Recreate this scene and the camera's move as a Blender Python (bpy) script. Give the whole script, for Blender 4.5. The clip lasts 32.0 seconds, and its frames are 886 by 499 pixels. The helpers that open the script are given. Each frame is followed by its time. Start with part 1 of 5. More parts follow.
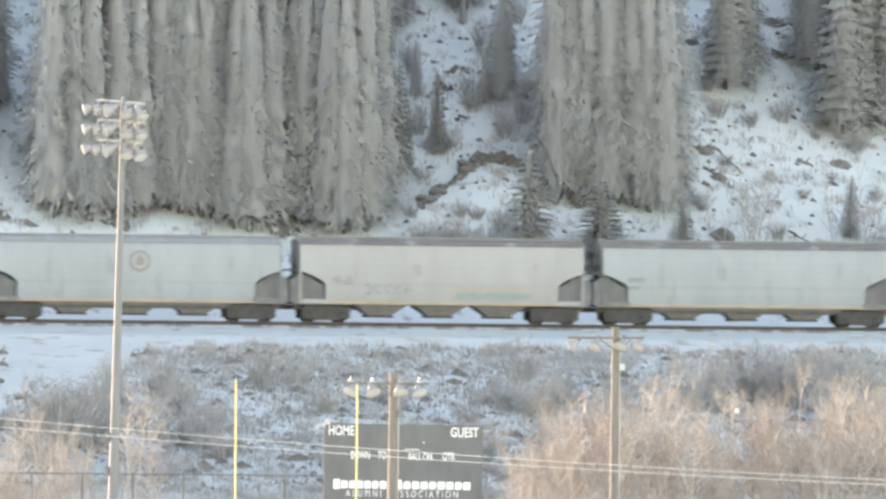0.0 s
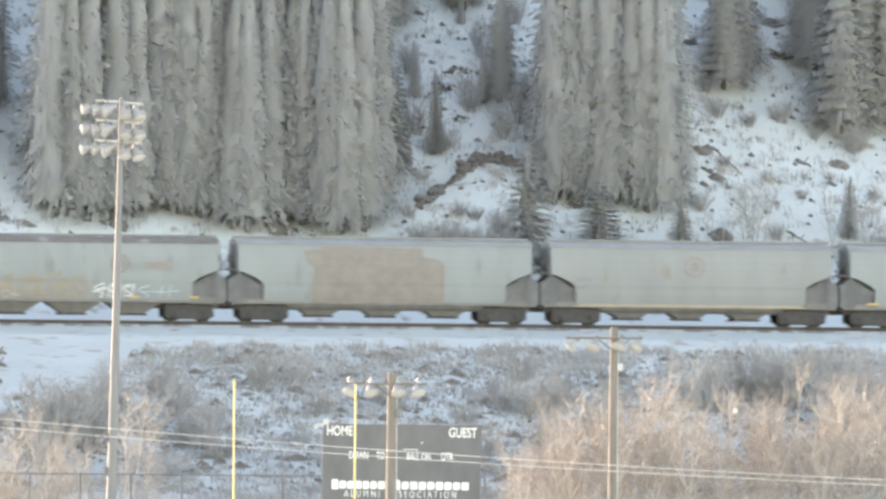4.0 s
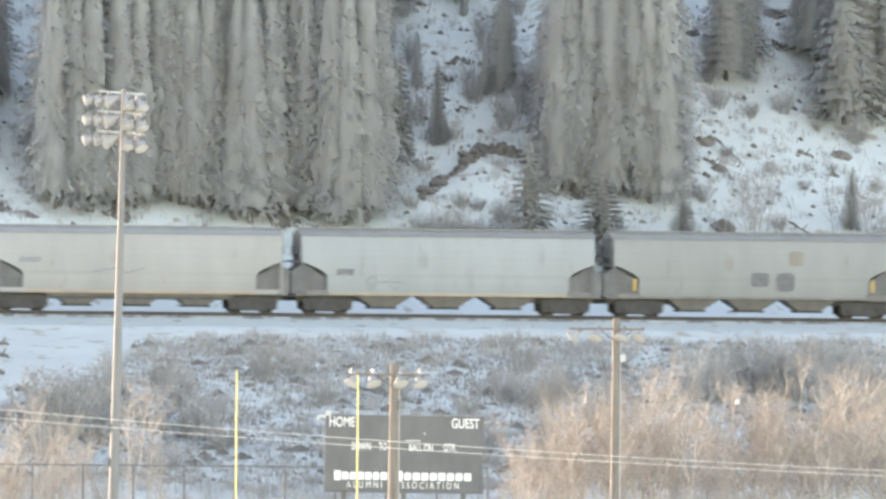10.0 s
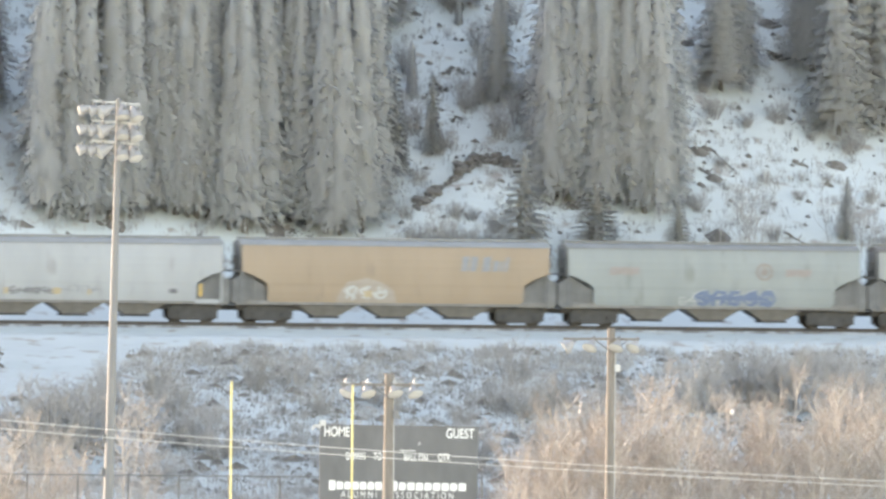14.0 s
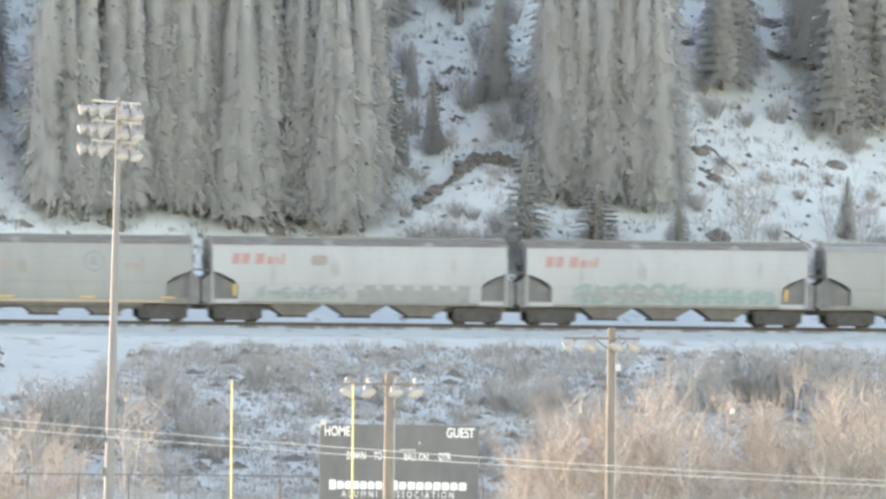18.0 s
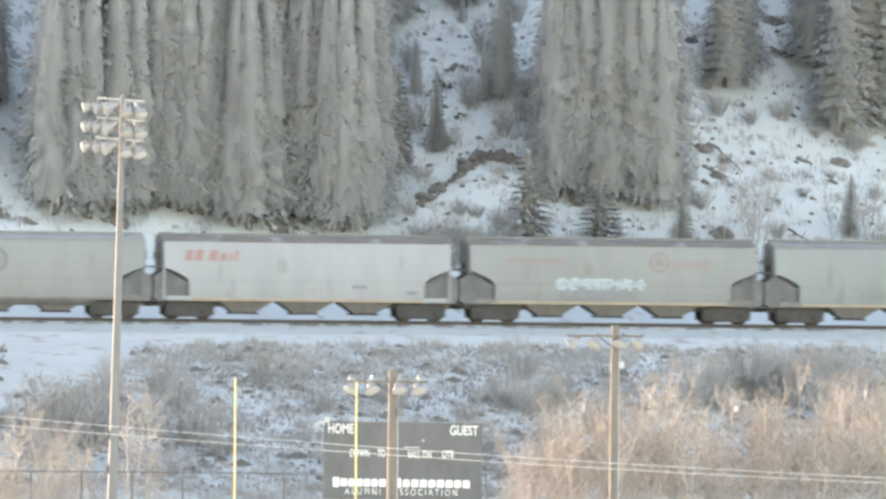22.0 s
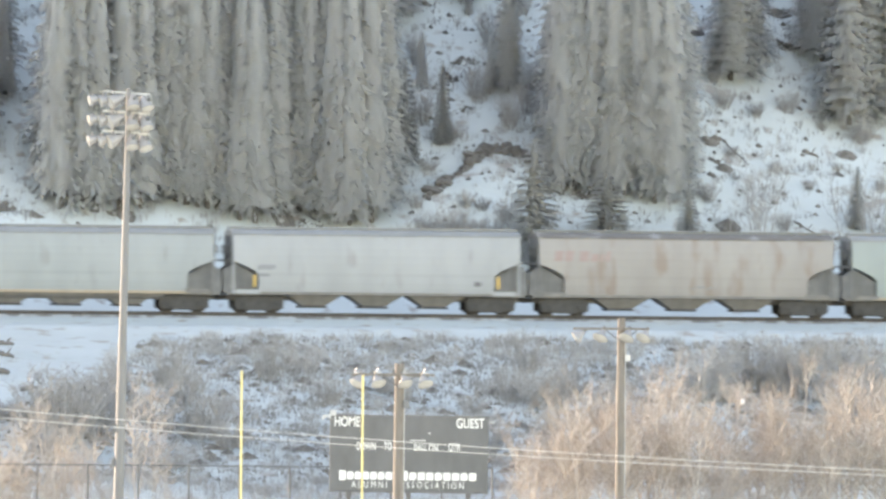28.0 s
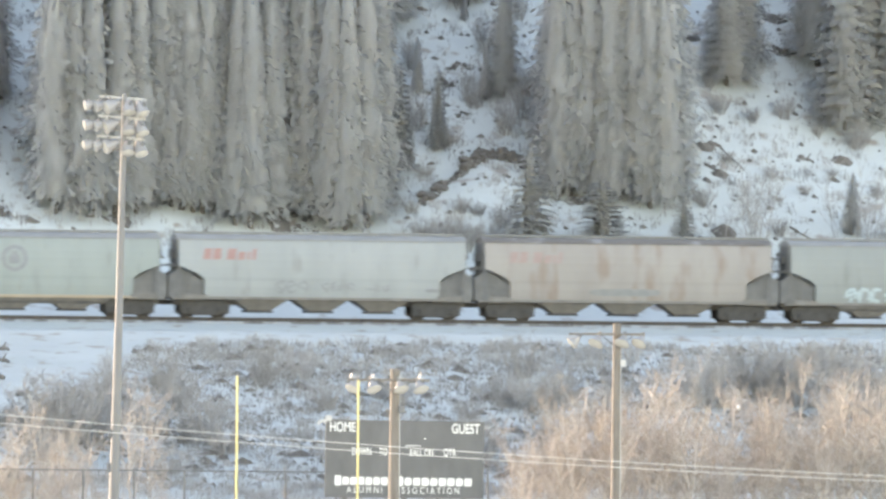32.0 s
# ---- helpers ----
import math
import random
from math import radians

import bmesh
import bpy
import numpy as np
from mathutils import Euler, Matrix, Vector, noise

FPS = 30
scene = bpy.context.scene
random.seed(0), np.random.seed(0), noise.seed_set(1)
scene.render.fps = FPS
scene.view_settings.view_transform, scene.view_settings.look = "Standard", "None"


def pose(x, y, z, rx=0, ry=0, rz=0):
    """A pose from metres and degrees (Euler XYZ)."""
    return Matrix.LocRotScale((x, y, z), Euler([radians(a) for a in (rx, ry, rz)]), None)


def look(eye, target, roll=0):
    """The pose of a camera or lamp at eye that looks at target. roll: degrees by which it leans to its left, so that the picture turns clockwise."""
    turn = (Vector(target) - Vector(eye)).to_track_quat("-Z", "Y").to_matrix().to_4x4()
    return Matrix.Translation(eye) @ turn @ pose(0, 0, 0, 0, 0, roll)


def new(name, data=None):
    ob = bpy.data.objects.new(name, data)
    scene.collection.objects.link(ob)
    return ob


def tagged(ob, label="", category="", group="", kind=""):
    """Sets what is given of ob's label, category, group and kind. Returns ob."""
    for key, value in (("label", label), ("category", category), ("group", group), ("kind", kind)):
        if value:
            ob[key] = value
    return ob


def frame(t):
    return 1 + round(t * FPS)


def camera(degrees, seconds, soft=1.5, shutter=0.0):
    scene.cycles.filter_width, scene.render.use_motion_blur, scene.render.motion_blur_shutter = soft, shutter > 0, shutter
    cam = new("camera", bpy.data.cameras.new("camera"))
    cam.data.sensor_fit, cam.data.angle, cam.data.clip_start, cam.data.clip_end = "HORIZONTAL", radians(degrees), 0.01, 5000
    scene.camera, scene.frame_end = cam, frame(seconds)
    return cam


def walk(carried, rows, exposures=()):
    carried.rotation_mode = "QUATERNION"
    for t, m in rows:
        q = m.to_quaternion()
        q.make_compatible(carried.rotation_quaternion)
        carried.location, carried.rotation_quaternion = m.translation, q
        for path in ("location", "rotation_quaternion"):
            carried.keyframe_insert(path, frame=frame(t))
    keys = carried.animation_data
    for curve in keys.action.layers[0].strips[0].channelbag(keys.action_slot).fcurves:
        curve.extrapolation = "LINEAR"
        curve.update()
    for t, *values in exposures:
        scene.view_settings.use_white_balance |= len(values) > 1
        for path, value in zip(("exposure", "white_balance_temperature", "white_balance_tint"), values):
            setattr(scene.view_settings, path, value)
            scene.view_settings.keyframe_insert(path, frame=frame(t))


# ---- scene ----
cam = camera(5.4, 32.0, soft=2.8, shutter=0.5)
PATH = [(t, look((0, 0, 16.2), (x, 100, 16.2 + z), roll)) for t, x, z, roll in (
    (0.0, -0.0000, -0.2496, 0.507),
    (0.5, 0.0064, -0.2347, 0.509),
    (1.0, 0.0056, -0.2414, 0.507),
    (1.5, 0.0216, -0.2316, 0.492),
    (2.0, 0.0219, -0.2187, 0.489),
    (2.5, 0.0373, -0.2260, 0.501),
    (3.0, 0.0329, -0.2314, 0.517),
    (3.5, 0.0307, -0.2362, 0.507),
    (5.5, -0.0079, -0.2794, 0.502),
    (6.0, -0.0117, -0.2851, 0.500),
    (6.5, -0.0020, -0.3328, 0.506),
    (7.0, -0.0502, -0.3453, 0.512),
    (7.5, -0.0314, -0.3510, 0.506),
    (8.0, -0.0103, -0.3099, 0.515),
    (8.5, -0.0309, -0.2863, 0.515),
    (9.0, 0.0140, -0.2910, 0.515),
    (9.5, 0.0139, -0.3064, 0.510),
    (10.0, -0.0069, -0.3435, 0.499),
    (10.5, -0.0108, -0.3636, 0.502),
    (11.0, 0.0110, -0.3743, 0.507),
    (11.5, 0.0246, -0.3208, 0.514),
    (12.0, 0.0368, -0.2807, 0.528),
    (12.5, 0.0420, -0.2534, 0.525),
    (13.0, 0.0356, -0.2335, 0.526),
    (13.5, 0.0445, -0.2357, 0.519),
    (14.0, 0.0481, -0.2369, 0.515),
    (14.5, 0.0392, -0.2341, 0.503),
    (16.5, 0.0485, -0.2347, 0.509),
    (17.0, 0.0454, -0.2431, 0.523),
    (17.5, 0.0479, -0.2415, 0.524),
    (18.0, 0.0443, -0.2432, 0.517),
    (18.5, 0.0089, -0.2524, 0.502),
    (19.0, -0.0193, -0.2539, 0.510),
    (19.5, -0.0061, -0.2533, 0.513),
    (20.0, -0.0036, -0.2661, 0.525),
    (20.5, -0.0019, -0.2729, 0.516),
    (21.0, 0.0043, -0.2619, 0.515),
    (21.5, -0.0068, -0.2710, 0.514),
    (22.0, 0.0065, -0.2702, 0.521),
    (22.5, -0.0025, -0.2716, 0.511),
    (23.0, -0.0073, -0.2713, 0.499),
    (23.5, 0.0093, -0.2620, 0.500),
    (24.0, 0.0417, -0.2645, 0.512),
    (24.5, 0.0366, -0.2689, 0.508),
    (25.0, 0.0369, -0.2473, 0.523),
    (25.5, 0.0537, -0.2544, 0.500),
    (27.5, -0.0442, -0.3153, 0.502),
    (28.0, -0.0594, -0.3454, 0.485),
    (28.5, -0.0678, -0.3616, 0.494),
    (29.0, -0.0592, -0.3696, 0.494),
    (29.5, -0.0592, -0.3731, 0.490),
    (30.0, -0.0442, -0.3629, 0.496),
    (30.5, -0.0463, -0.3322, 0.502),
    (31.0, -0.0218, -0.3052, 0.505),
    (31.5, -0.0347, -0.3086, 0.510),
    (32.0, -0.0126, -0.2885, 0.511),
)]
walk(cam, PATH, exposures=[(0.0, 2.48, 9250, 19), (32.0, 2.48, 9250, 19)])

# ---- light: low winter sun from the left beyond the hill, clear sky ----
SUN_UP, SUN_ROUND = radians(17.2), radians(-55)
world = bpy.data.worlds.new("sky")
scene.world = world
world.use_nodes = True
wn, wl = world.node_tree.nodes, world.node_tree.links
sky = wn.new("ShaderNodeTexSky")
sky.sky_type, sky.sun_disc = "NISHITA", False
sky.sun_elevation, sky.sun_rotation = SUN_UP, SUN_ROUND
sky.air_density, sky.dust_density, sky.ozone_density = 1.0, 0.4, 1.0
wl.new(sky.outputs[0], wn["Background"].inputs[0])
wn["Background"].inputs[1].default_value = 0.15
sun = new("sun", bpy.data.lights.new("sun", "SUN"))
sun.data.energy, sun.data.angle, sun.data.color = 2.5, radians(0.6), (1.0, 0.92, 0.84)
sun_at = Vector((math.sin(SUN_ROUND) * math.cos(SUN_UP), math.cos(SUN_ROUND) * math.cos(SUN_UP), math.sin(SUN_UP))) * 900
sun.matrix_world = look(sun_at, (0, 0, 0))


# ---- materials ----
def material(name, one, two, size=3.0, rough=0.8, metal=0.0, bump=0.0, bump_size=None, stretch=(1, 1, 1), spread=0.0,
             middle=0.5, soft=0.25, sheen=0.0, spec=0.5, third=None, third_size=8.0, third_cut=0.6, local=True):
    """Two colours mixed by noise in metres, a third in spots, relief, and a spread of value from object to object."""
    m = bpy.data.materials.new(name)
    m.use_nodes = True
    n, l = m.node_tree.nodes, m.node_tree.links
    b = n["Principled BSDF"]
    co = n.new("ShaderNodeTexCoord") if local else n.new("ShaderNodeNewGeometry")
    mp = n.new("ShaderNodeMapping")
    mp.inputs["Scale"].default_value = stretch
    l.new(co.outputs["Object" if local else "Position"], mp.inputs[0])
    nz = n.new("ShaderNodeTexNoise")
    nz.inputs["Scale"].default_value, nz.inputs["Detail"].default_value, nz.inputs["Roughness"].default_value = 1 / size, 8, 0.62
    l.new(mp.outputs[0], nz.inputs["Vector"])
    rp = n.new("ShaderNodeValToRGB")
    rp.color_ramp.elements[0].position, rp.color_ramp.elements[1].position = middle - soft, middle + soft
    rp.color_ramp.elements[0].color, rp.color_ramp.elements[1].color = (*one, 1), (*two, 1)
    l.new(nz.outputs[0], rp.inputs[0])
    colour = rp.outputs[0]
    if third:
        n2 = n.new("ShaderNodeTexNoise")
        n2.inputs["Scale"].default_value, n2.inputs["Detail"].default_value = 1 / third_size, 6
        l.new(mp.outputs[0], n2.inputs["Vector"])
        r2 = n.new("ShaderNodeMapRange")
        r2.inputs[1].default_value, r2.inputs[2].default_value = third_cut - 0.05, third_cut + 0.06
        l.new(n2.outputs[0], r2.inputs[0])
        mx = n.new("ShaderNodeMix")
        mx.data_type = "RGBA"
        mx.inputs[7].default_value = (*third, 1)
        l.new(r2.outputs[0], mx.inputs[0])
        l.new(colour, mx.inputs[6])
        colour = mx.outputs[2]
    if spread:
        oi, hv, mr = n.new("ShaderNodeObjectInfo"), n.new("ShaderNodeHueSaturation"), n.new("ShaderNodeMapRange")
        mr.inputs[3].default_value, mr.inputs[4].default_value = 1 - spread, 1 + spread
        l.new(oi.outputs["Random"], mr.inputs[0])
        l.new(mr.outputs[0], hv.inputs["Value"])
        l.new(colour, hv.inputs["Color"])
        colour = hv.outputs[0]
    l.new(colour, b.inputs["Base Color"])
    b.inputs["Roughness"].default_value, b.inputs["Metallic"].default_value = rough, metal
    b.inputs["Specular IOR Level"].default_value, b.inputs["Sheen Weight"].default_value = spec, sheen
    if bump:
        bz, bp = n.new("ShaderNodeTexNoise"), n.new("ShaderNodeBump")
        bz.inputs["Scale"].default_value, bz.inputs["Detail"].default_value = 1 / (bump_size or size / 3), 6
        bp.inputs["Strength"].default_value, bp.inputs["Distance"].default_value = 0.6, bump
        l.new(mp.outputs[0], bz.inputs["Vector"])
        l.new(bz.outputs[0], bp.inputs["Height"])
        l.new(bp.outputs[0], b.inputs["Normal"])
    return m


SNOW = material("snow", (0.373, 0.408, 0.408), (0.45, 0.49, 0.488), 6, 0.75, bump=0.12, bump_size=1.2, third=(0.30, 0.27, 0.24),
                third_size=1.3, third_cut=0.63, local=False)
# the same snow, coloured lighter because the slope catches less light
HILL_SNOW = material("clean_hill_snow", (0.462, 0.502, 0.504), (0.555, 0.60, 0.60), 6, 0.75, bump=0.12, bump_size=1.2, third=(0.33, 0.30, 0.275),
                     third_size=1.3, third_cut=0.63, local=False)


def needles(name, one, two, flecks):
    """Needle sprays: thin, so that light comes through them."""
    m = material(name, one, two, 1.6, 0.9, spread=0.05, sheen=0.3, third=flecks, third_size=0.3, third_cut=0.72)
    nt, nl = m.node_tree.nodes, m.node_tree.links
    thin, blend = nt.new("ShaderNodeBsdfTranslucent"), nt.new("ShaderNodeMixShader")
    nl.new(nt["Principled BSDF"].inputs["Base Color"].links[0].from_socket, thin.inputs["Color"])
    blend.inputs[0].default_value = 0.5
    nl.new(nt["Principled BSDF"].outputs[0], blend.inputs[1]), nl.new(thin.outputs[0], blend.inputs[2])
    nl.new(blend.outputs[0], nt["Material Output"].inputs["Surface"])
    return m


# needles paled well beyond their own green; the haze is put into their colour
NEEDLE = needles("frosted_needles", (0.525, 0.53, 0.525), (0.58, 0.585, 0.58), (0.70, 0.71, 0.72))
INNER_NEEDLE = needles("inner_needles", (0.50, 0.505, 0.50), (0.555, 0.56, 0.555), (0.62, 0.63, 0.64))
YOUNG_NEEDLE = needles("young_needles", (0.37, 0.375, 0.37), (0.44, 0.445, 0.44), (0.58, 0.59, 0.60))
BARK = material("spruce_bark", (0.12, 0.108, 0.098), (0.22, 0.202, 0.187), 0.3, 0.9, bump=0.02, stretch=(1, 1, 0.3))
EARTH = material("bare_earth", (0.11, 0.102, 0.096), (0.20, 0.186, 0.175), 0.6, 0.95, bump=0.06, third=(0.46, 0.47, 0.48), third_size=0.8,
                 third_cut=0.68, local=False)
# dead brush lightened, with the distance haze mixed into this colour
BRUSH = material("frosted_brush", (0.265, 0.258, 0.252), (0.43, 0.42, 0.412), 2.5, 0.9, local=False)
WEED = material("dark_weeds", (0.19, 0.18, 0.172), (0.30, 0.285, 0.275), 1.5, 0.9, local=False)
TWIG = material("willow_twigs", (0.33, 0.287, 0.254), (0.44, 0.385, 0.345), 1.2, 0.7, spread=0.18)
PALE_TWIG = material("pale_stems", (0.44, 0.40, 0.36), (0.57, 0.525, 0.48), 0.7, 0.7, spread=0.1)
GREY_TWIG = material("grey_twigs", (0.29, 0.28, 0.272), (0.44, 0.428, 0.42), 0.8, 0.85, spread=0.15)
STEEL = material("galvanised_steel", (0.16, 0.162, 0.165), (0.225, 0.225, 0.225), 0.5, 0.6, 0.1, bump=0.002, stretch=(1, 1, 0.2))
PALE_STEEL = material("bright_galvanised_steel", (0.46, 0.46, 0.45), (0.58, 0.58, 0.57), 0.4, 0.5, 0.1)
LAMP_SHELL = material("lamp_aluminium", (0.30, 0.29, 0.285), (0.39, 0.38, 0.375), 0.3, 0.5, 0.2)
LAMP_GLASS = material("lamp_glass", (0.38, 0.37, 0.33), (0.48, 0.47, 0.43), 0.2, 0.08, 0.0, spec=0.8)
WOOD = material("weathered_pole_wood", (0.145, 0.128, 0.112), (0.255, 0.226, 0.20), 0.35, 0.85, bump=0.012, stretch=(3, 3, 0.25), third=(0.12, 0.09, 0.07),
                third_size=0.5, third_cut=0.66)
YELLOW = material("goal_yellow", (0.62, 0.54, 0.22), (0.72, 0.64, 0.32), 0.8, 0.45, bump=0.001)
# black panel raised to grey, its colour standing for the haze before it
BOARD = material("faded_black_panel", (0.10, 0.103, 0.105), (0.16, 0.162, 0.165), 1.4, 0.55, stretch=(1, 1, 0.5))
WHITE = material("white_lettering", (0.72, 0.72, 0.70), (0.84, 0.84, 0.82), 0.5, 0.6)
CABLE = material("aluminium_cable", (0.60, 0.59, 0.56), (0.75, 0.74, 0.70), 0.2, 0.4, 0.3)
FENCE = material("fence_wire", (0.13, 0.13, 0.13), (0.20, 0.20, 0.20), 0.3, 0.8, 0.0)
BALLAST = material("ballast", (0.13, 0.125, 0.12), (0.26, 0.25, 0.24), 0.25, 0.95, bump=0.04, third=(0.40, 0.415, 0.42), third_size=0.9,
                   third_cut=0.50, local=False)
RAIL = material("rusty_rail", (0.065, 0.06, 0.057), (0.12, 0.11, 0.104), 0.6, 0.6, 0.5)
TIE = material("creosoted_tie", (0.06, 0.05, 0.045), (0.14, 0.115, 0.1), 0.4, 0.9)
TRUCK = material("dusty_truck_steel", (0.05, 0.049, 0.048), (0.095, 0.092, 0.09), 0.4, 0.9, 0.0, bump=0.006)
WHEEL = material("wheel_steel", (0.05, 0.047, 0.045), (0.10, 0.092, 0.088), 0.25, 0.6, 0.4)
# underframe steel paled so that its tone holds the haze
UNDER = material("dusty_underframe", (0.145, 0.138, 0.130), (0.245, 0.234, 0.222), 0.7, 0.85, 0.0, bump=0.006)
# car-end steel darkened: the shade of the recessed ends is in its colour
END_SHADE = material("grimy_end_steel", (0.135, 0.137, 0.138), (0.235, 0.236, 0.236), 0.8, 0.8, 0.0)
REFLECT = material("yellow_reflector", (0.60, 0.385, 0.10), (0.68, 0.45, 0.15), 0.2, 0.4)


def paint(name, one, two, rust=None, amount=0.64):
    """Weathered wagon paint, streaked downwards."""
    return material(name, one, two, 1.8, 0.6, 0.0, bump=0.004, stretch=(1.0, 1, 0.28), third=rust, third_size=1.1, third_cut=amount)


PAINT = {
    "blue": paint("pale_blue_paint", (0.264, 0.290, 0.296), (0.328, 0.353, 0.362), (0.236, 0.250, 0.247), 0.66),
    "white": paint("white_paint", (0.289, 0.304, 0.313), (0.359, 0.375, 0.389), (0.248, 0.247, 0.243), 0.67),
    "cream": paint("cream_paint", (0.298, 0.292, 0.284), (0.361, 0.362, 0.356), (0.254, 0.184, 0.150), 0.70),
    "green": paint("grey_green_paint", (0.216, 0.239, 0.238), (0.275, 0.300, 0.299), (0.190, 0.203, 0.193), 0.65),
    "tan": paint("grey_beige_paint", (0.216, 0.229, 0.227), (0.280, 0.292, 0.288), (0.216, 0.184, 0.159), 0.68),
    "orange": paint("ochre_paint", (0.275, 0.206, 0.148), (0.33, 0.252, 0.185), (0.235, 0.18, 0.138), 0.68),
    "pink": paint("rust_stained_paint", (0.257, 0.236, 0.224), (0.328, 0.312, 0.299), (0.250, 0.203, 0.179), 0.60),
    "aqua": paint("pale_aqua_paint", (0.236, 0.275, 0.270), (0.293, 0.332, 0.325), (0.200, 0.228, 0.222), 0.66),
}
ROOF = {
    "light": material("pale_roof_paint", (0.215, 0.222, 0.222), (0.285, 0.293, 0.293), 1.5, 0.8, spec=0.25),
    "brown": material("grimy_roof", (0.135, 0.124, 0.116), (0.20, 0.187, 0.176), 1.2, 0.85, spec=0.2, third=(0.26, 0.258, 0.254), third_size=1.2, third_cut=0.62),
    "grey": material("grey_roof", (0.185, 0.19, 0.187), (0.245, 0.25, 0.246), 1.5, 0.8, spec=0.25),
}
TAG = {
    "thin": material("faded_white_spray_paint", (0.292, 0.25, 0.212), (0.345, 0.30, 0.258), 0.4, 0.6),
    "red": material("faded_red_paint", (0.325, 0.18, 0.17), (0.385, 0.238, 0.224), 0.4, 0.6),
    "dark": material("dark_spray_paint", (0.10, 0.10, 0.11), (0.18, 0.18, 0.19), 0.4, 0.6),
    "teal": material("teal_spray_paint", (0.17, 0.255, 0.255), (0.235, 0.32, 0.315), 0.4, 0.6),
    "sky": material("light_blue_spray_paint", (0.33, 0.42, 0.455), (0.42, 0.50, 0.535), 0.4, 0.6),
    "blue": material("blue_spray_paint", (0.10, 0.14, 0.225), (0.145, 0.19, 0.28), 0.4, 0.6),
    "gold": material("gold_spray_paint", (0.36, 0.285, 0.18), (0.45, 0.365, 0.25), 0.4, 0.6),
    "white": material("white_spray_paint", (0.56, 0.565, 0.565), (0.66, 0.665, 0.665), 0.4, 0.6),
    "pale": material("thin_white_spray_paint", (0.36, 0.365, 0.37), (0.46, 0.465, 0.465), 0.5, 0.6),
    "brown": material("brown_patch_paint", (0.20, 0.178, 0.155), (0.275, 0.248, 0.222), 0.8, 0.7),
    "mint": material("pale_teal_spray_paint", (0.235, 0.29, 0.285), (0.295, 0.345, 0.34), 0.4, 0.6),
    "slate": material("slate_spray_paint", (0.20, 0.21, 0.215), (0.265, 0.275, 0.28), 0.4, 0.6),
    "faint": material("faint_red_lettering", (0.255, 0.215, 0.205), (0.31, 0.268, 0.256), 0.4, 0.6),
    "ochre": material("dull_ochre_spray_paint", (0.245, 0.215, 0.172), (0.31, 0.275, 0.225), 0.4, 0.6),
    "worn": material("worn_red_lettering", (0.30, 0.215, 0.205), (0.345, 0.26, 0.248), 0.4, 0.6),
    "soot": material("sooty_lettering", (0.155, 0.156, 0.158), (0.215, 0.217, 0.22), 0.4, 0.6),
    "grey": material("grey_lettering", (0.19, 0.20, 0.215), (0.26, 0.275, 0.29), 0.4, 0.6),
    "rust": material("faded_brown_lettering", (0.215, 0.185, 0.175), (0.285, 0.25, 0.235), 0.4, 0.6),
}


# ---- mesh helpers ----
def link(name, bm, mat, parent=None, label="", smooth=False):
    me = bpy.data.meshes.new(name)
    bm.to_mesh(me)
    bm.free()
    me.materials.append(mat)
    if smooth:
        me.shade_smooth()
        me.set_sharp_from_angle(angle=radians(40))
    return hang(name, me, parent, label)


def hang(name, me, parent=None, label="", at=None):
    ob = new(name, me)
    if parent:
        ob.parent = parent
    if label:
        ob["label"] = label
    if at is not None:
        ob.matrix_basis = at
    return ob


part = link


def raw(name, verts, faces, mat, parent=None, label="", smooth=False):
    me = bpy.data.meshes.new(name)
    me.from_pydata(verts, [], faces)
    me.materials.append(mat)
    if smooth:
        me.shade_smooth()
    return hang(name, me, parent, label)


def empty(name, m=None, label="", category="", group=""):
    ob = new(name)
    if m is not None:
        ob.matrix_basis = m
    return tagged(ob, label, category, group)


def box(bm, x0, x1, y0, y1, z0, z1, bevel=0.0):
    r = bmesh.ops.create_cube(bm, size=1, matrix=Matrix.Translation(((x0 + x1) / 2, (y0 + y1) / 2, (z0 + z1) / 2)) @ Matrix.Diagonal((x1 - x0, y1 - y0, z1 - z0, 1)))
    if bevel:
        es = {e for v in r["verts"] for e in v.link_edges}
        bmesh.ops.bevel(bm, geom=list(es), offset=bevel, segments=1, affect="EDGES")


def rod(bm, a, b, r0, r1=None, sides=8):
    a, b = Vector(a), Vector(b)
    q = (b - a).to_track_quat("Z", "Y").to_matrix().to_4x4()
    bmesh.ops.create_cone(bm, cap_ends=True, segments=sides, radius1=r0, radius2=r0 if r1 is None else r1, depth=(b - a).length,
                          matrix=Matrix.Translation((a + b) / 2) @ q)


def lathe(bm, profile, sides=14, m=None):
    """Turns (radius, height) pairs round z."""
    rings = []
    for r, z in profile:
        rings.append([bm.verts.new((m or Matrix()) @ Vector((r * math.cos(2 * math.pi * i / sides), r * math.sin(2 * math.pi * i / sides), z))) for i in range(sides)])
    for a, b in zip(rings, rings[1:]):
        for i in range(sides):
            bm.faces.new((a[i], a[(i + 1) % sides], b[(i + 1) % sides], b[i]))
    bm.faces.new(rings[0][::-1]), bm.faces.new(rings[-1])


def slab(bm, outline, y0, y1):
    """A prism: an outline in x and z, from y0 to y1."""
    a = [bm.verts.new((x, y0, z)) for x, z in outline]
    b = [bm.verts.new((x, y1, z)) for x, z in outline]
    bm.faces.new(a), bm.faces.new(b[::-1])
    for i in range(len(a)):
        j = (i + 1) % len(a)
        bm.faces.new((a[j], a[i], b[i], b[j]))
    bmesh.ops.recalc_face_normals(bm, faces=bm.faces[:])


# ---- the ground: field, bank, railway shelf, wooded hill ----
RAIL_Y, RAIL_Z, GRADE = 536.0, 10.65, -0.003
TURN = radians(10.5)  # the track runs a little away to the right
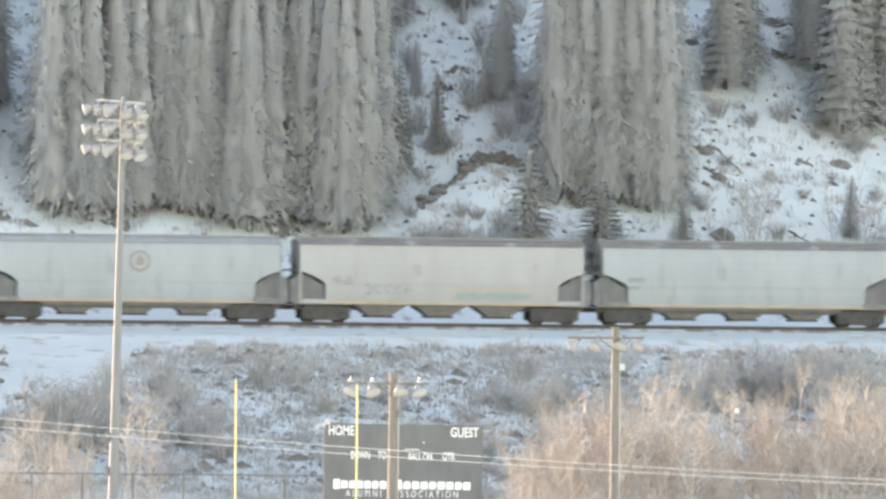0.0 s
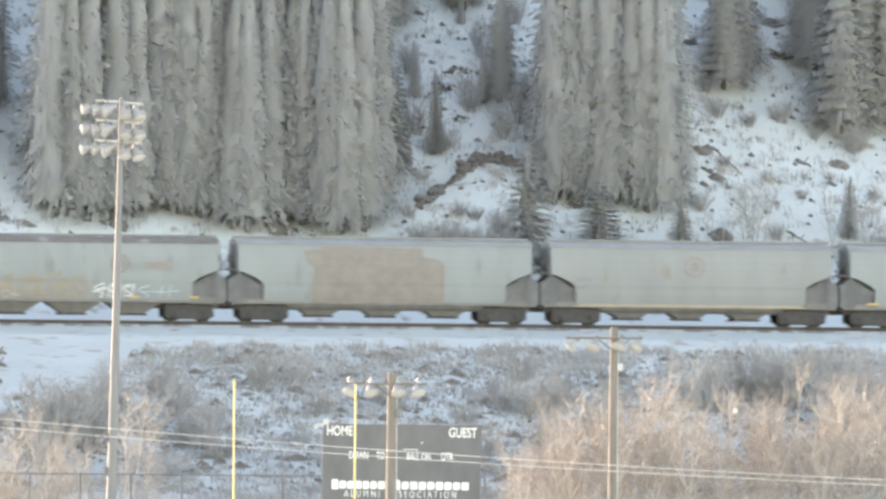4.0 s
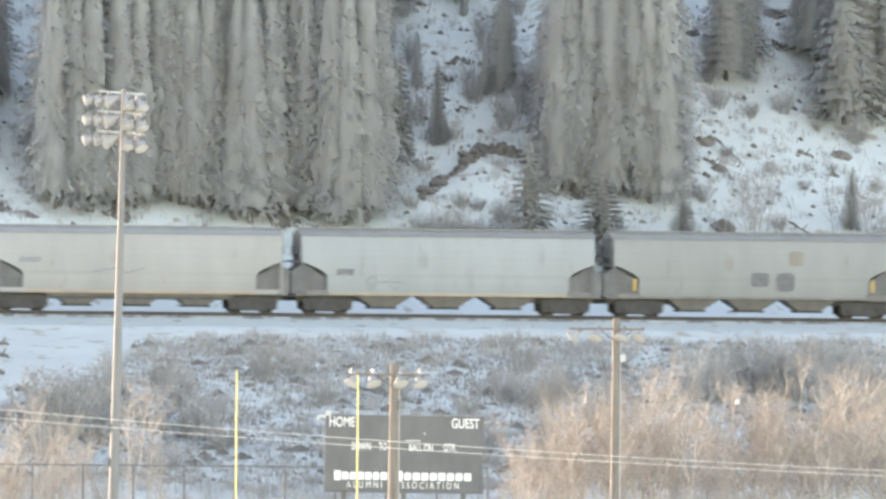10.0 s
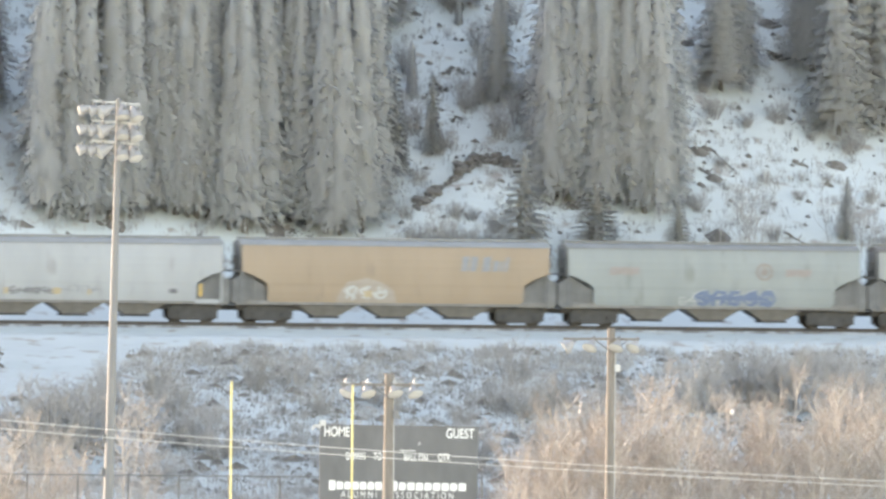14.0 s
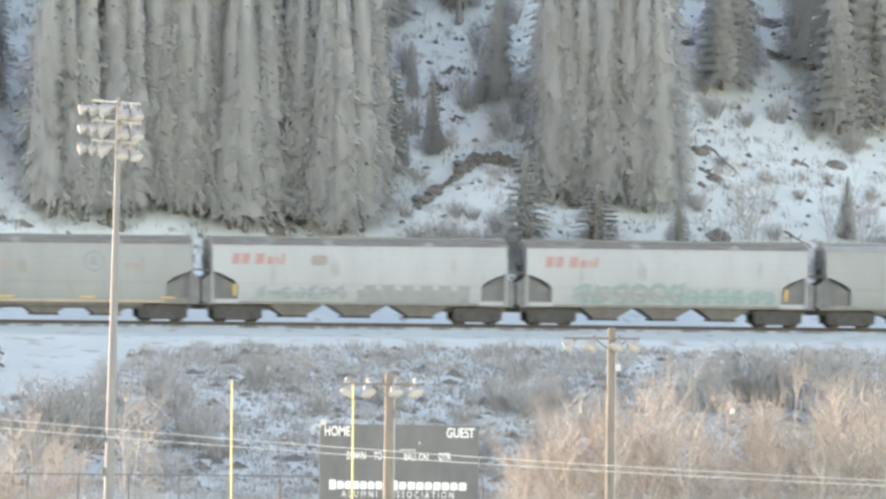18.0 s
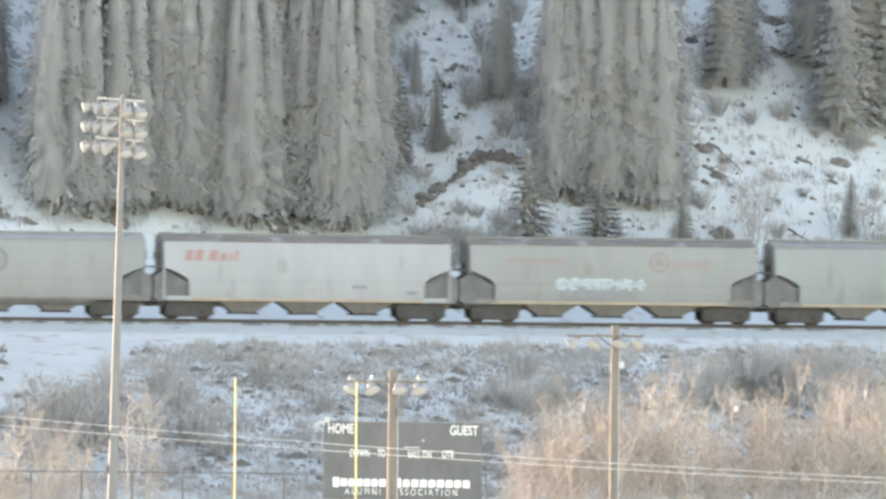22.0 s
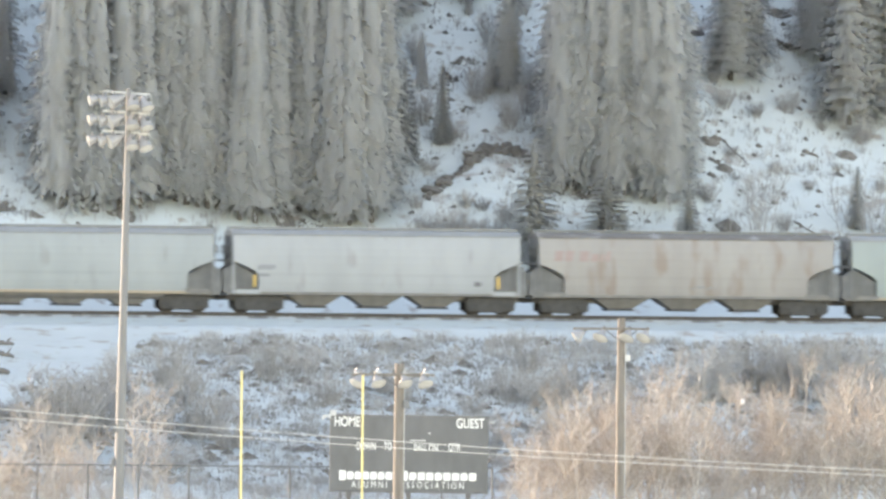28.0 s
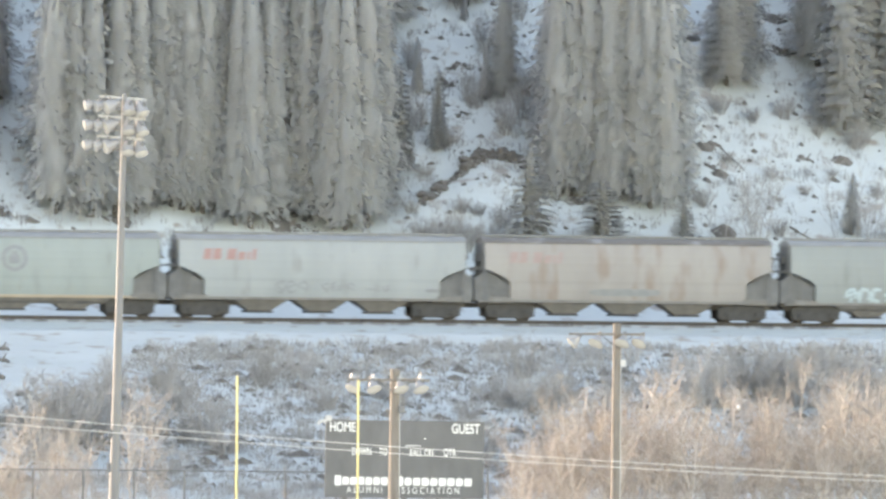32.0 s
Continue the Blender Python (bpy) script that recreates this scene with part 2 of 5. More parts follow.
TRACK = Matrix.Translation((0, RAIL_Y, RAIL_Z)) @ Matrix.Rotation(TURN, 4, "Z")


def step(a, b, v):
    u = min(1, max(0, (v - a) / (b - a)))
    return u * u * (3 - 2 * u)


def along(x, y):
    """The land lies parallel to the track: y at the foot of x = 0 carried along to x."""
    return y + math.tan(TURN) * x


def ground_z(x, y):
    return land_z(x, y - math.tan(TURN) * x)


def land_z(x, y):
    gx = max(-600, min(600, x))
    rough = noise.fractal(Vector((x * 0.11, y * 0.11, 3.0)), 1.0, 2.0, 4)
    bank = 9.95 * min(1, max(0, (y - 462) / 63)) + 0.35 * math.sin((y - 462) / 63 * math.pi) * step(462, 470, y) * (1 - step(520, 526, y))
    z = bank + GRADE * gx * step(490, 530, y)
    z += 0.32 * rough * step(462, 480, y) * (1 - step(518, 526, y))
    if y > 530:
        z += 0.38 * step(530.6, 533.2, y)
        z -= 0.25 * step(539.5, 542, y) * (1 - step(543, 547, y))
    if y > 545:
        up = min(y, 680) - 547
        z += 0.62 * max(0, up) + (0.05 * (y - 680) if y > 680 else 0)
        z += (1.1 * noise.fractal(Vector((x * 0.05, y * 0.05, 9.0)), 1.0, 2.0, 3) + 0.35 * rough) * step(547, 556, y)
        z += 0.9 * step(550, 556, y) * (1 - step(556, 566, y)) * math.exp(-((x - 2.6) / 3.2) ** 2)
    if y < 462:
        z += 0.05 * noise.noise(Vector((x * 0.2, y * 0.2, 0)))
    return z


def axis(fine0, fine1, stepsize, far0, far1):
    vals, v, d = [], fine0, stepsize
    while v > far0:
        d *= 1.3
        v = max(far0, v - d)
        vals.append(v)
    vals = vals[::-1]
    v = fine0
    while v < fine1:
        vals.append(v)
        v += stepsize
    d = stepsize
    while v < far1:
        vals.append(v)
        d *= 1.3
        v += d
    vals.append(far1)
    return vals


xs, ys = axis(-30, 30, 0.55, -2500, 2500), axis(458, 600, 0.55, -400, 3500)
ground_verts = [(x, along(x, y), land_z(x, y)) for y in ys for x in xs]
nx = len(xs)
ground_faces = [(j * nx + i, j * nx + i + 1, (j + 1) * nx + i + 1, (j + 1) * nx + i) for j in range(len(ys) - 1) for i in range(nx - 1)]
ground = tagged(raw("ground", ground_verts, ground_faces, SNOW, smooth=True), "snow-covered ground with bare patches, bank and wooded hillside",
                "ground", kind="structure")
ground.data.materials.append(HILL_SNOW)
ground.data.polygons.foreach_set("material_index", [int(ys[j] > 546) for j in range(len(ys) - 1) for i in range(nx - 1)])

# the railway: ballast shoulder, ties, two rails
bm = bmesh.new()
slab(bm, [(-2.35, -0.62), (-1.75, -0.20), (1.75, -0.20), (2.4, -0.62)], -530, 530)
for v in bm.verts:
    v.co = TRACK @ Vector((v.co.y, v.co.x, v.co.z + GRADE * v.co.y))
bmesh.ops.recalc_face_normals(bm, faces=bm.faces[:])
bed = part("track_bed", bm, BALLAST)
tagged(bed, "dark gravel track bed dusted with snow under the rails", "track bed", kind="structure")
tv, tf = [], []
for i in range(-1000, 1001):
    x, k = i * 0.53, len(tv)
    for dx in (-0.11, 0.11):
        for dy in (-1.3, 1.3):
            for dz in (-0.36, -0.16):
                tv.append(tuple(TRACK @ Vector((x + dx, dy, GRADE * x + dz))))
    tf += [(k, k + 1, k + 3, k + 2), (k + 4, k + 6, k + 7, k + 5), (k, k + 4, k + 5, k + 1), (k + 2, k + 3, k + 7, k + 6), (k + 1, k + 5, k + 7, k + 3)]
tagged(raw("railway_ties", tv, tf, TIE), "dark wooden railway ties half buried in snow", "railway tie", kind="stuff")
for side in (-0.7175, 0.7175):
    bm = bmesh.new()
    slab(bm, [(-0.07, -0.16), (0.07, -0.16), (0.07, -0.145), (0.012, -0.13), (0.012, -0.04), (0.036, -0.03), (0.036, 0), (-0.036, 0), (-0.036, -0.03),
              (-0.012, -0.04), (-0.012, -0.13), (-0.07, -0.145)], -530, 530)
    for v in bm.verts:
        v.co = TRACK @ Vector((v.co.y, side + v.co.x, v.co.z + GRADE * v.co.y))
    bmesh.ops.recalc_face_normals(bm, faces=bm.faces[:])
    tagged(part("rail", bm, RAIL), "rusty steel rail on wooden ties", "rail", "rails of the track", "structure")


# ---- the train: coupled covered hopper cars ----
ROOF_Z, EAVE_Z, SILL_Z, CUT_TOP, CUT_LOW, CUT_IN, HEAD_GAP = 4.78, 4.40, 1.14, 2.92, 2.10, 2.05, 0.56


def body_mesh(half, mat):
    """A bulging side from sill to eave, the ends cut back below."""
    def reach(z):
        u = min(1, max(0, (z - CUT_LOW) / (CUT_TOP - CUT_LOW)))
        return half - HEAD_GAP - (CUT_IN - HEAD_GAP) * (1 - u ** 1.7)
    levels = [(SILL_Z, 1.40), (1.45, 1.47), (1.75, 1.52), (CUT_LOW, 1.55), (2.3, 1.58), (2.45, 1.588), (2.6, 1.595), (2.72, 1.597), (2.83, 1.6), (CUT_TOP, 1.60), (3.3, 1.59), (3.7, 1.55), (4.05, 1.49), (EAVE_Z, 1.42)]
    bm, rings = bmesh.new(), []
    for z, w in levels:
        r = reach(z)
        rings.append([bm.verts.new(p) for p in ((-r, -w, z), (-r / 2, -w, z), (0, -w, z), (r / 2, -w, z), (r, -w, z), (r, w, z), (0, w, z), (-r, w, z))])
    for a, b in zip(rings, rings[1:]):
        for i in range(8):
            bm.faces.new((a[i], a[(i + 1) % 8], b[(i + 1) % 8], b[i]))
    bm.faces.new(rings[0][::-1]), bm.faces.new(rings[-1])
    me = bpy.data.meshes.new("body")
    bm.to_mesh(me), bm.free()
    me.materials.append(mat)
    return me


def mesh_of(name, bm, mat, smooth=False):
    me = bpy.data.meshes.new(name)
    bm.to_mesh(me), bm.free()
    me.materials.append(mat)
    if smooth:
        me.shade_smooth()
        me.set_sharp_from_angle(angle=radians(40))
    return me


def roof_mesh(half, mat):
    bm = bmesh.new()
    prof = [(-1.46, EAVE_Z), (-1.46, EAVE_Z + 0.06), (-1.2, EAVE_Z + 0.20), (-0.6, EAVE_Z + 0.32), (0, ROOF_Z - 0.04), (0.6, EAVE_Z + 0.32), (1.2, EAVE_Z + 0.20), (1.46, EAVE_Z + 0.06), (1.46, EAVE_Z)]
    slab(bm, prof, -half + HEAD_GAP - 0.06, half - HEAD_GAP + 0.06)
    for v in bm.verts:
        v.co = Vector((v.co.y, v.co.x, v.co.z))
    bmesh.ops.recalc_face_normals(bm, faces=bm.faces[:])
    return mesh_of("roof", bm, mat)


def shared_meshes():
    s = {}
    bm = bmesh.new()
    box(bm, -0.62, 0.62, -0.32, 0.32, ROOF_Z - 0.06, ROOF_Z + 0.06, 0.03)
    s["hatch"] = mesh_of("hatch", bm, ROOF["grey"])
    bm = bmesh.new()  # dark fill added for the shaded recess under the overhang, at the right-hand end; x from the car's head
    slab(bm, [(-CUT_IN + 0.02, SILL_Z), (-CUT_IN + 0.02, CUT_LOW - 0.03), (-HEAD_GAP - 0.10, CUT_TOP - 0.03), (-HEAD_GAP - 0.02, CUT_TOP - 0.2), (-0.30, 2.55), (-0.06, 2.40), (-0.06, SILL_Z)], -1.15, 1.15)
    s["end_housing"] = mesh_of("end_housing", bm, END_SHADE)
    # thin plate added over the upper end wall, dark in place of its shade
    bm = bmesh.new()
    box(bm, -HEAD_GAP + 0.004, -HEAD_GAP + 0.03, -1.40, 1.40, CUT_TOP - 0.1, EAVE_Z + 0.04)
    s["end_sheet"] = mesh_of("end_sheet", bm, END_SHADE)
    bm = bmesh.new()
    box(bm, -CUT_IN - 0.2, -0.22, -1.45, 1.45, SILL_Z - 0.14, SILL_Z, 0.02)
    s["end_platform"] = mesh_of("end_platform", bm, UNDER)
    bm = bmesh.new()
    for x in (-1.25, -0.80):
        rod(bm, (x, 0, SILL_Z), (x, 0, CUT_TOP - 0.2), 0.03, sides=6)
    for k in range(5):
        rod(bm, (-1.25, 0, SILL_Z + 0.2 + 0.3 * k), (-0.80, 0, SILL_Z + 0.2 + 0.3 * k), 0.018, sides=5)
    s["ladder"] = mesh_of("ladder", bm, END_SHADE)
    bm = bmesh.new()
    box(bm, -0.50, -0.12, -0.7, 0.7, 2.9, 3.0), box(bm, -0.50, -0.24, -0.32, 0.40, 3.35, 3.85, 0.03), box(bm, -0.50, -0.44, -1.0, -0.94, SILL_Z, EAVE_Z), box(bm, -0.50, -0.44, 0.94, 1.0, SILL_Z, EAVE_Z), box(bm, -0.52, -0.40, -0.5, 0.5, SILL_Z, 2.1)
    s["brake_gear"] = mesh_of("brake_gear", bm, END_SHADE)
    bm = bmesh.new()
    box(bm, -0.55, -0.12, -0.13, 0.13, 0.72, 0.98, 0.03), box(bm, -0.18, 0.02, -0.17, 0.12, 0.70, 1.0, 0.04)
    s["coupler"] = mesh_of("coupler", bm, TRUCK)
    bm = bmesh.new()  # hopper outlet
    top, low = [(-1.92, -1.25), (1.92, -1.25), (1.92, 1.25), (-1.92, 1.25)], [(-0.72, -0.75), (0.72, -0.75), (0.72, 0.75), (-0.72, 0.75)]
    a, b = [bm.verts.new((x, y, SILL_Z + 0.01)) for x, y in top], [bm.verts.new((x, y, 0.42)) for x, y in low]
    for i in range(4):
        bm.faces.new((a[i], b[i], b[(i + 1) % 4], a[(i + 1) % 4]))
    bm.faces.new(b), bm.faces.new(a[::-1])
    bmesh.ops.recalc_face_normals(bm, faces=bm.faces[:])
    s["hopper"] = mesh_of("hopper", bm, UNDER)
    bm = bmesh.new()
    box(bm, -0.78, 0.78, -0.80, 0.80, 0.30, 0.41, 0.02), rod(bm, (0.3, -1.0, 0.36), (0.3, 1.0, 0.36), 0.05)
    s["outlet_gate"] = mesh_of("outlet_gate", bm, TRUCK)
    bm = bmesh.new()  # cast side frame of a truck
    slab(bm, [(-1.38, 0.22), (-1.42, 0.80), (-1.20, 0.97), (-0.50, 1.00), (0.50, 1.00), (1.20, 0.97), (1.42, 0.80), (1.38, 0.22), (0.86, 0.20), (0.50, 0.12), (-0.50, 0.12), (-0.86, 0.20)], -0.09, 0.09)
    s["side_frame"] = mesh_of("side_frame", bm, TRUCK)
    bm = bmesh.new()
    box(bm, -0.22, 0.22, -1.05, 1.05, 0.50, 0.86, 0.03), box(bm, -0.4, 0.4, -0.4, 0.4, 0.84, 1.04, 0.03)
    s["bolster"] = mesh_of("bolster", bm, TRUCK)
    bm = bmesh.new()
    for k in range(4):
        rod(bm, (-0.24 + 0.16 * k, 0, 0.22), (-0.24 + 0.16 * k, 0, 0.52), 0.062, sides=8)
    s["spring"] = mesh_of("spring", bm, WHEEL)
    bm = bmesh.new()
    tilt = Matrix.Rotation(math.pi / 2, 4, "X")
    half_turn = Matrix.Rotation(math.pi, 4, "Z")
    rim = [(0.10, -0.09), (0.30, -0.05), (0.36, -0.07), (0.455, -0.07), (0.455, -0.04), (0.43, -0.03), (0.425, 0.07), (0.36, 0.07), (0.30, 0.02), (0.10, 0.06)]
    lathe(bm, rim, 20, Matrix.Translation((0, -0.73, 0)) @ tilt), lathe(bm, rim, 20, Matrix.Translation((0, 0.73, 0)) @ half_turn @ tilt)
    rod(bm, (0, -1.0, 0), (0, 1.0, 0), 0.085, sides=10)
    for y in (-0.80, 0.80):  # the bolts of the axle caps
        for k in range(3):
            a = 2.094 * k
            rod(bm, (0.2 * math.cos(a), y - 0.03, 0.2 * math.sin(a)), (0.2 * math.cos(a), y + 0.03, 0.2 * math.sin(a)), 0.03, sides=6)
    s["wheelset"] = mesh_of("wheelset", bm, WHEEL)
    bm = bmesh.new()
    box(bm, -0.16, 0.16, -0.10, 0.10, 0.30, 0.60, 0.04)
    s["axle_box"] = mesh_of("axle_box", bm, TRUCK)
    return s


SHARED = shared_meshes()


def ribbon(bm, pts, width, y, thick):
    """A brush stroke: a band along points in x and z, its face at y."""
    left, right = [], []
    for i, (px, pz) in enumerate(pts):
        ax, az = pts[max(0, i - 1)]
        bx, bz = pts[min(len(pts) - 1, i + 1)]
        d = math.hypot(bx - ax, bz - az) or 1
        ox, oz = -(bz - az) / d * width / 2, (bx - ax) / d * width / 2
        left.append((bm.verts.new((px + ox, y, pz + oz)), bm.verts.new((px + ox, y + thick, pz + oz))))
        right.append((bm.verts.new((px - ox, y, pz - oz)), bm.verts.new((px - ox, y + thick, pz - oz))))
    for i in range(len(pts) - 1):
        bm.faces.new((left[i][0], left[i + 1][0], right[i + 1][0], right[i][0]))
        bm.faces.new((left[i][0], left[i][1], left[i + 1][1], left[i + 1][0])), bm.faces.new((right[i][0], right[i + 1][0], right[i + 1][1], right[i][1]))


def scrawl(bm, rng, x, z, w, h, width, y, thick):
    """One loose sign of a spray-painted tag: two or three leaning strokes."""
    lean = 0.22 * h
    for k in range(rng.choice((2, 3))):
        form, top, low = rng.randrange(4), z + h * rng.uniform(0.82, 1.0), z + h * rng.uniform(0.0, 0.14)
        if form == 0:  # upright
            u = x + w * rng.uniform(-0.4, 0.4)
            pts = [(u - lean / 2, low), (u, (low + top) / 2), (u + lean / 2, top)]
        elif form == 1:  # hook
            a0, turn = rng.uniform(0, 6.283), rng.choice((-1, 1))
            pts = [(x + 0.42 * w * math.cos(a0 + turn * q * 0.6), (low + top) / 2 + 0.46 * (top - low) * math.sin(a0 + turn * q * 0.6)) for q in range(8)]
        elif form == 2:  # snake
            pts = [(x + 0.4 * w * math.sin(q * 1.05 + 0.6) + lean * (q / 6 - 0.5), low + (top - low) * q / 6) for q in range(7)]
        else:  # slash
            u = rng.uniform(-0.15, 0.15) * h
            pts = [(x - 0.45 * w, (low + top) / 2 - u), (x, (low + top) / 2 + u * 0.4), (x + 0.48 * w, (low + top) / 2 + u)]
        ribbon(bm, pts, width * rng.uniform(0.8, 1.15), y - 0.001 * k, thick + 0.001 * k)


SIDE = [(SILL_Z, 1.40), (1.45, 1.47), (1.75, 1.52), (CUT_LOW, 1.55), (2.3, 1.58), (2.6, 1.595), (CUT_TOP, 1.60), (3.3, 1.59), (3.7, 1.55), (4.05, 1.49), (EAVE_Z, 1.42)]


def side_y(z):
    """The near side's place at a height."""
    return -float(np.interp(z, [p[0] for p in SIDE], [p[1] for p in SIDE]))


def stroke_sign(name, mat, x, z, width, height, y, seed=0, kind="bars", thick=0.010):
    """Paint on the side; kind: bars, ring, blob, tag, scrawl, wall, quilt, line, dome or patch."""
    rng, bm = random.Random(seed), bmesh.new()
    if kind == "bars":
        w, lean = width * 0.44, height * 0.16
        foot = z + height * (0.0, 0.0, 0.10)[seed % 3]
        slab(bm, [(x - w - lean / 2, foot), (x + w * 0.9 - lean / 2, foot), (x + w * 0.9 + lean / 2, z + height), (x - w + lean / 2, z + height)], y, y + thick)
    elif kind == "ring":
        pts, inner = [], []
        for k in range(24):
            a = 2 * math.pi * k / 24
            pts.append((x + width / 2 * math.cos(a), z + height / 2 + height / 2 * math.sin(a)))
            inner.append((x + width * 0.36 * math.cos(a), z + height / 2 + height * 0.36 * math.sin(a)))
        f, g = [bm.verts.new((px, y, pz)) for px, pz in pts], [bm.verts.new((px, y, pz)) for px, pz in inner]
        f2, g2 = [bm.verts.new((px, y + thick, pz)) for px, pz in pts], [bm.verts.new((px, y + thick, pz)) for px, pz in inner]
        for k in range(24):
            j = (k + 1) % 24
            bm.faces.new((f[k], f[j], g[j], g[k])), bm.faces.new((f[j], f[k], f2[k], f2[j])), bm.faces.new((g[k], g[j], g2[j], g2[k]))
        box(bm, x - width * 0.2, x + width * 0.2, y, y + thick, z + height * 0.3, z + height * 0.62), box(bm, x - width * 0.1, x + width * 0.1, y, y + thick, z + height * 0.62, z + height * 0.78)
    elif kind == "blob":
        cx, w, h = x, width, height * rng.uniform(0.7, 1.0)
        lean, low = rng.uniform(-0.12, 0.12) * w, rng.uniform(0, 0.12) * h
        if seed % 3 == 1:  # round
            o = [(cx + w * 0.52 * math.cos(q * 0.5236) * rng.uniform(0.82, 1.05) + lean, z + h * (0.5 + 0.5 * math.sin(q * 0.5236) * rng.uniform(0.85, 1.05))) for q in range(12)]
        else:  # a leaning block with uneven edges
            o = [(cx - w * 0.48, z + low), (cx - w * 0.1, z), (cx + w * 0.44, z + 0.06 * h), (cx + w * 0.50, z + 0.35 * h), (cx + w * 0.44 + lean, z + 0.7 * h), (cx + w * 0.34 + lean, z + h), (cx - w * 0.06 + lean, z + 0.92 * h),
                 (cx - w * 0.40 + lean, z + h * rng.uniform(0.88, 1.0)), (cx - w * 0.52 + lean, z + 0.5 * h)]
        slab(bm, o, y, y + thick)
    elif kind in ("tag", "scrawl"):
        scrawl(bm, rng, x, z, width, height, height * (0.17 if kind == "tag" else 0.075), y, thick)
    elif kind == "wall":  # a low wall with merlons
        o = [(x - width / 2, z)] + [(x + width / 2, z)]
        for q in range(6):
            f0, f1 = x + width * (0.5 - q / 6), x + width * (0.5 - (q + 0.62) / 6)
            o += [(f0, z + height), (f1, z + height), (f1 - 0.02, z + height * rng.uniform(0.68, 0.78)), (x + width * (0.5 - (q + 0.98) / 6), z + height * 0.72)]
        slab(bm, o, y, y + thick)
    elif kind == "quilt":  # a repainted field with a notched corner
        w, h = width / 2, height
        slab(bm, [(x - 0.88 * w, z), (x + w, z), (x + w, z + 0.66 * h), (x + 0.96 * w, z + 0.74 * h), (x + 0.84 * w, z + 0.80 * h), (x + 0.70 * w, z + 0.82 * h), (x + 0.68 * w, z + 0.97 * h), (x - 0.72 * w, z + h),
                  (x - 0.78 * w, z + 0.94 * h), (x - w, z + 0.92 * h), (x - 0.98 * w, z + 0.72 * h), (x - 0.86 * w, z + 0.62 * h)], y, y + thick)
    elif kind == "line":
        n = max(6, round(width / 0.16))
        run = [(x - width / 2 + width * k / n, z + height * rng.random()) for k in range(n + 1)]
        slab(bm, [(px, pz - 0.04) for px, pz in run] + [(px, pz + 0.04) for px, pz in run[::-1]], y, y + thick)
    elif kind == "dome":
        slab(bm, [(x + width / 2 * math.cos(q * math.pi / 14) * rng.uniform(0.94, 1.04), z + height * math.sin(q * math.pi / 14) * rng.uniform(0.9, 1.05)) for q in range(15)], y, y + thick)
    else:
        o = []
        for k in range(28):
            a = 2 * math.pi * k / 28
            ca, sa = math.cos(a), math.sin(a)
            o.append((x + width / 2 * math.copysign(abs(ca) ** 0.45, ca) * rng.uniform(0.95, 1.0), z + height / 2 + height / 2 * math.copysign(abs(sa) ** 0.45, sa) * rng.uniform(0.93, 1.0)))
        slab(bm, o, y, y + thick)
    # lay the paint on the bowed side
    for level, _ in SIDE[1:-1]:
        bmesh.ops.bisect_plane(bm, geom=bm.verts[:] + bm.edges[:] + bm.faces[:], plane_co=(0, 0, level), plane_no=(0, 0, 1))
    for v in bm.verts:
        v.co.y += side_y(v.co.z)
    return mesh_of(name, bm, mat)


WHEELSETS = []


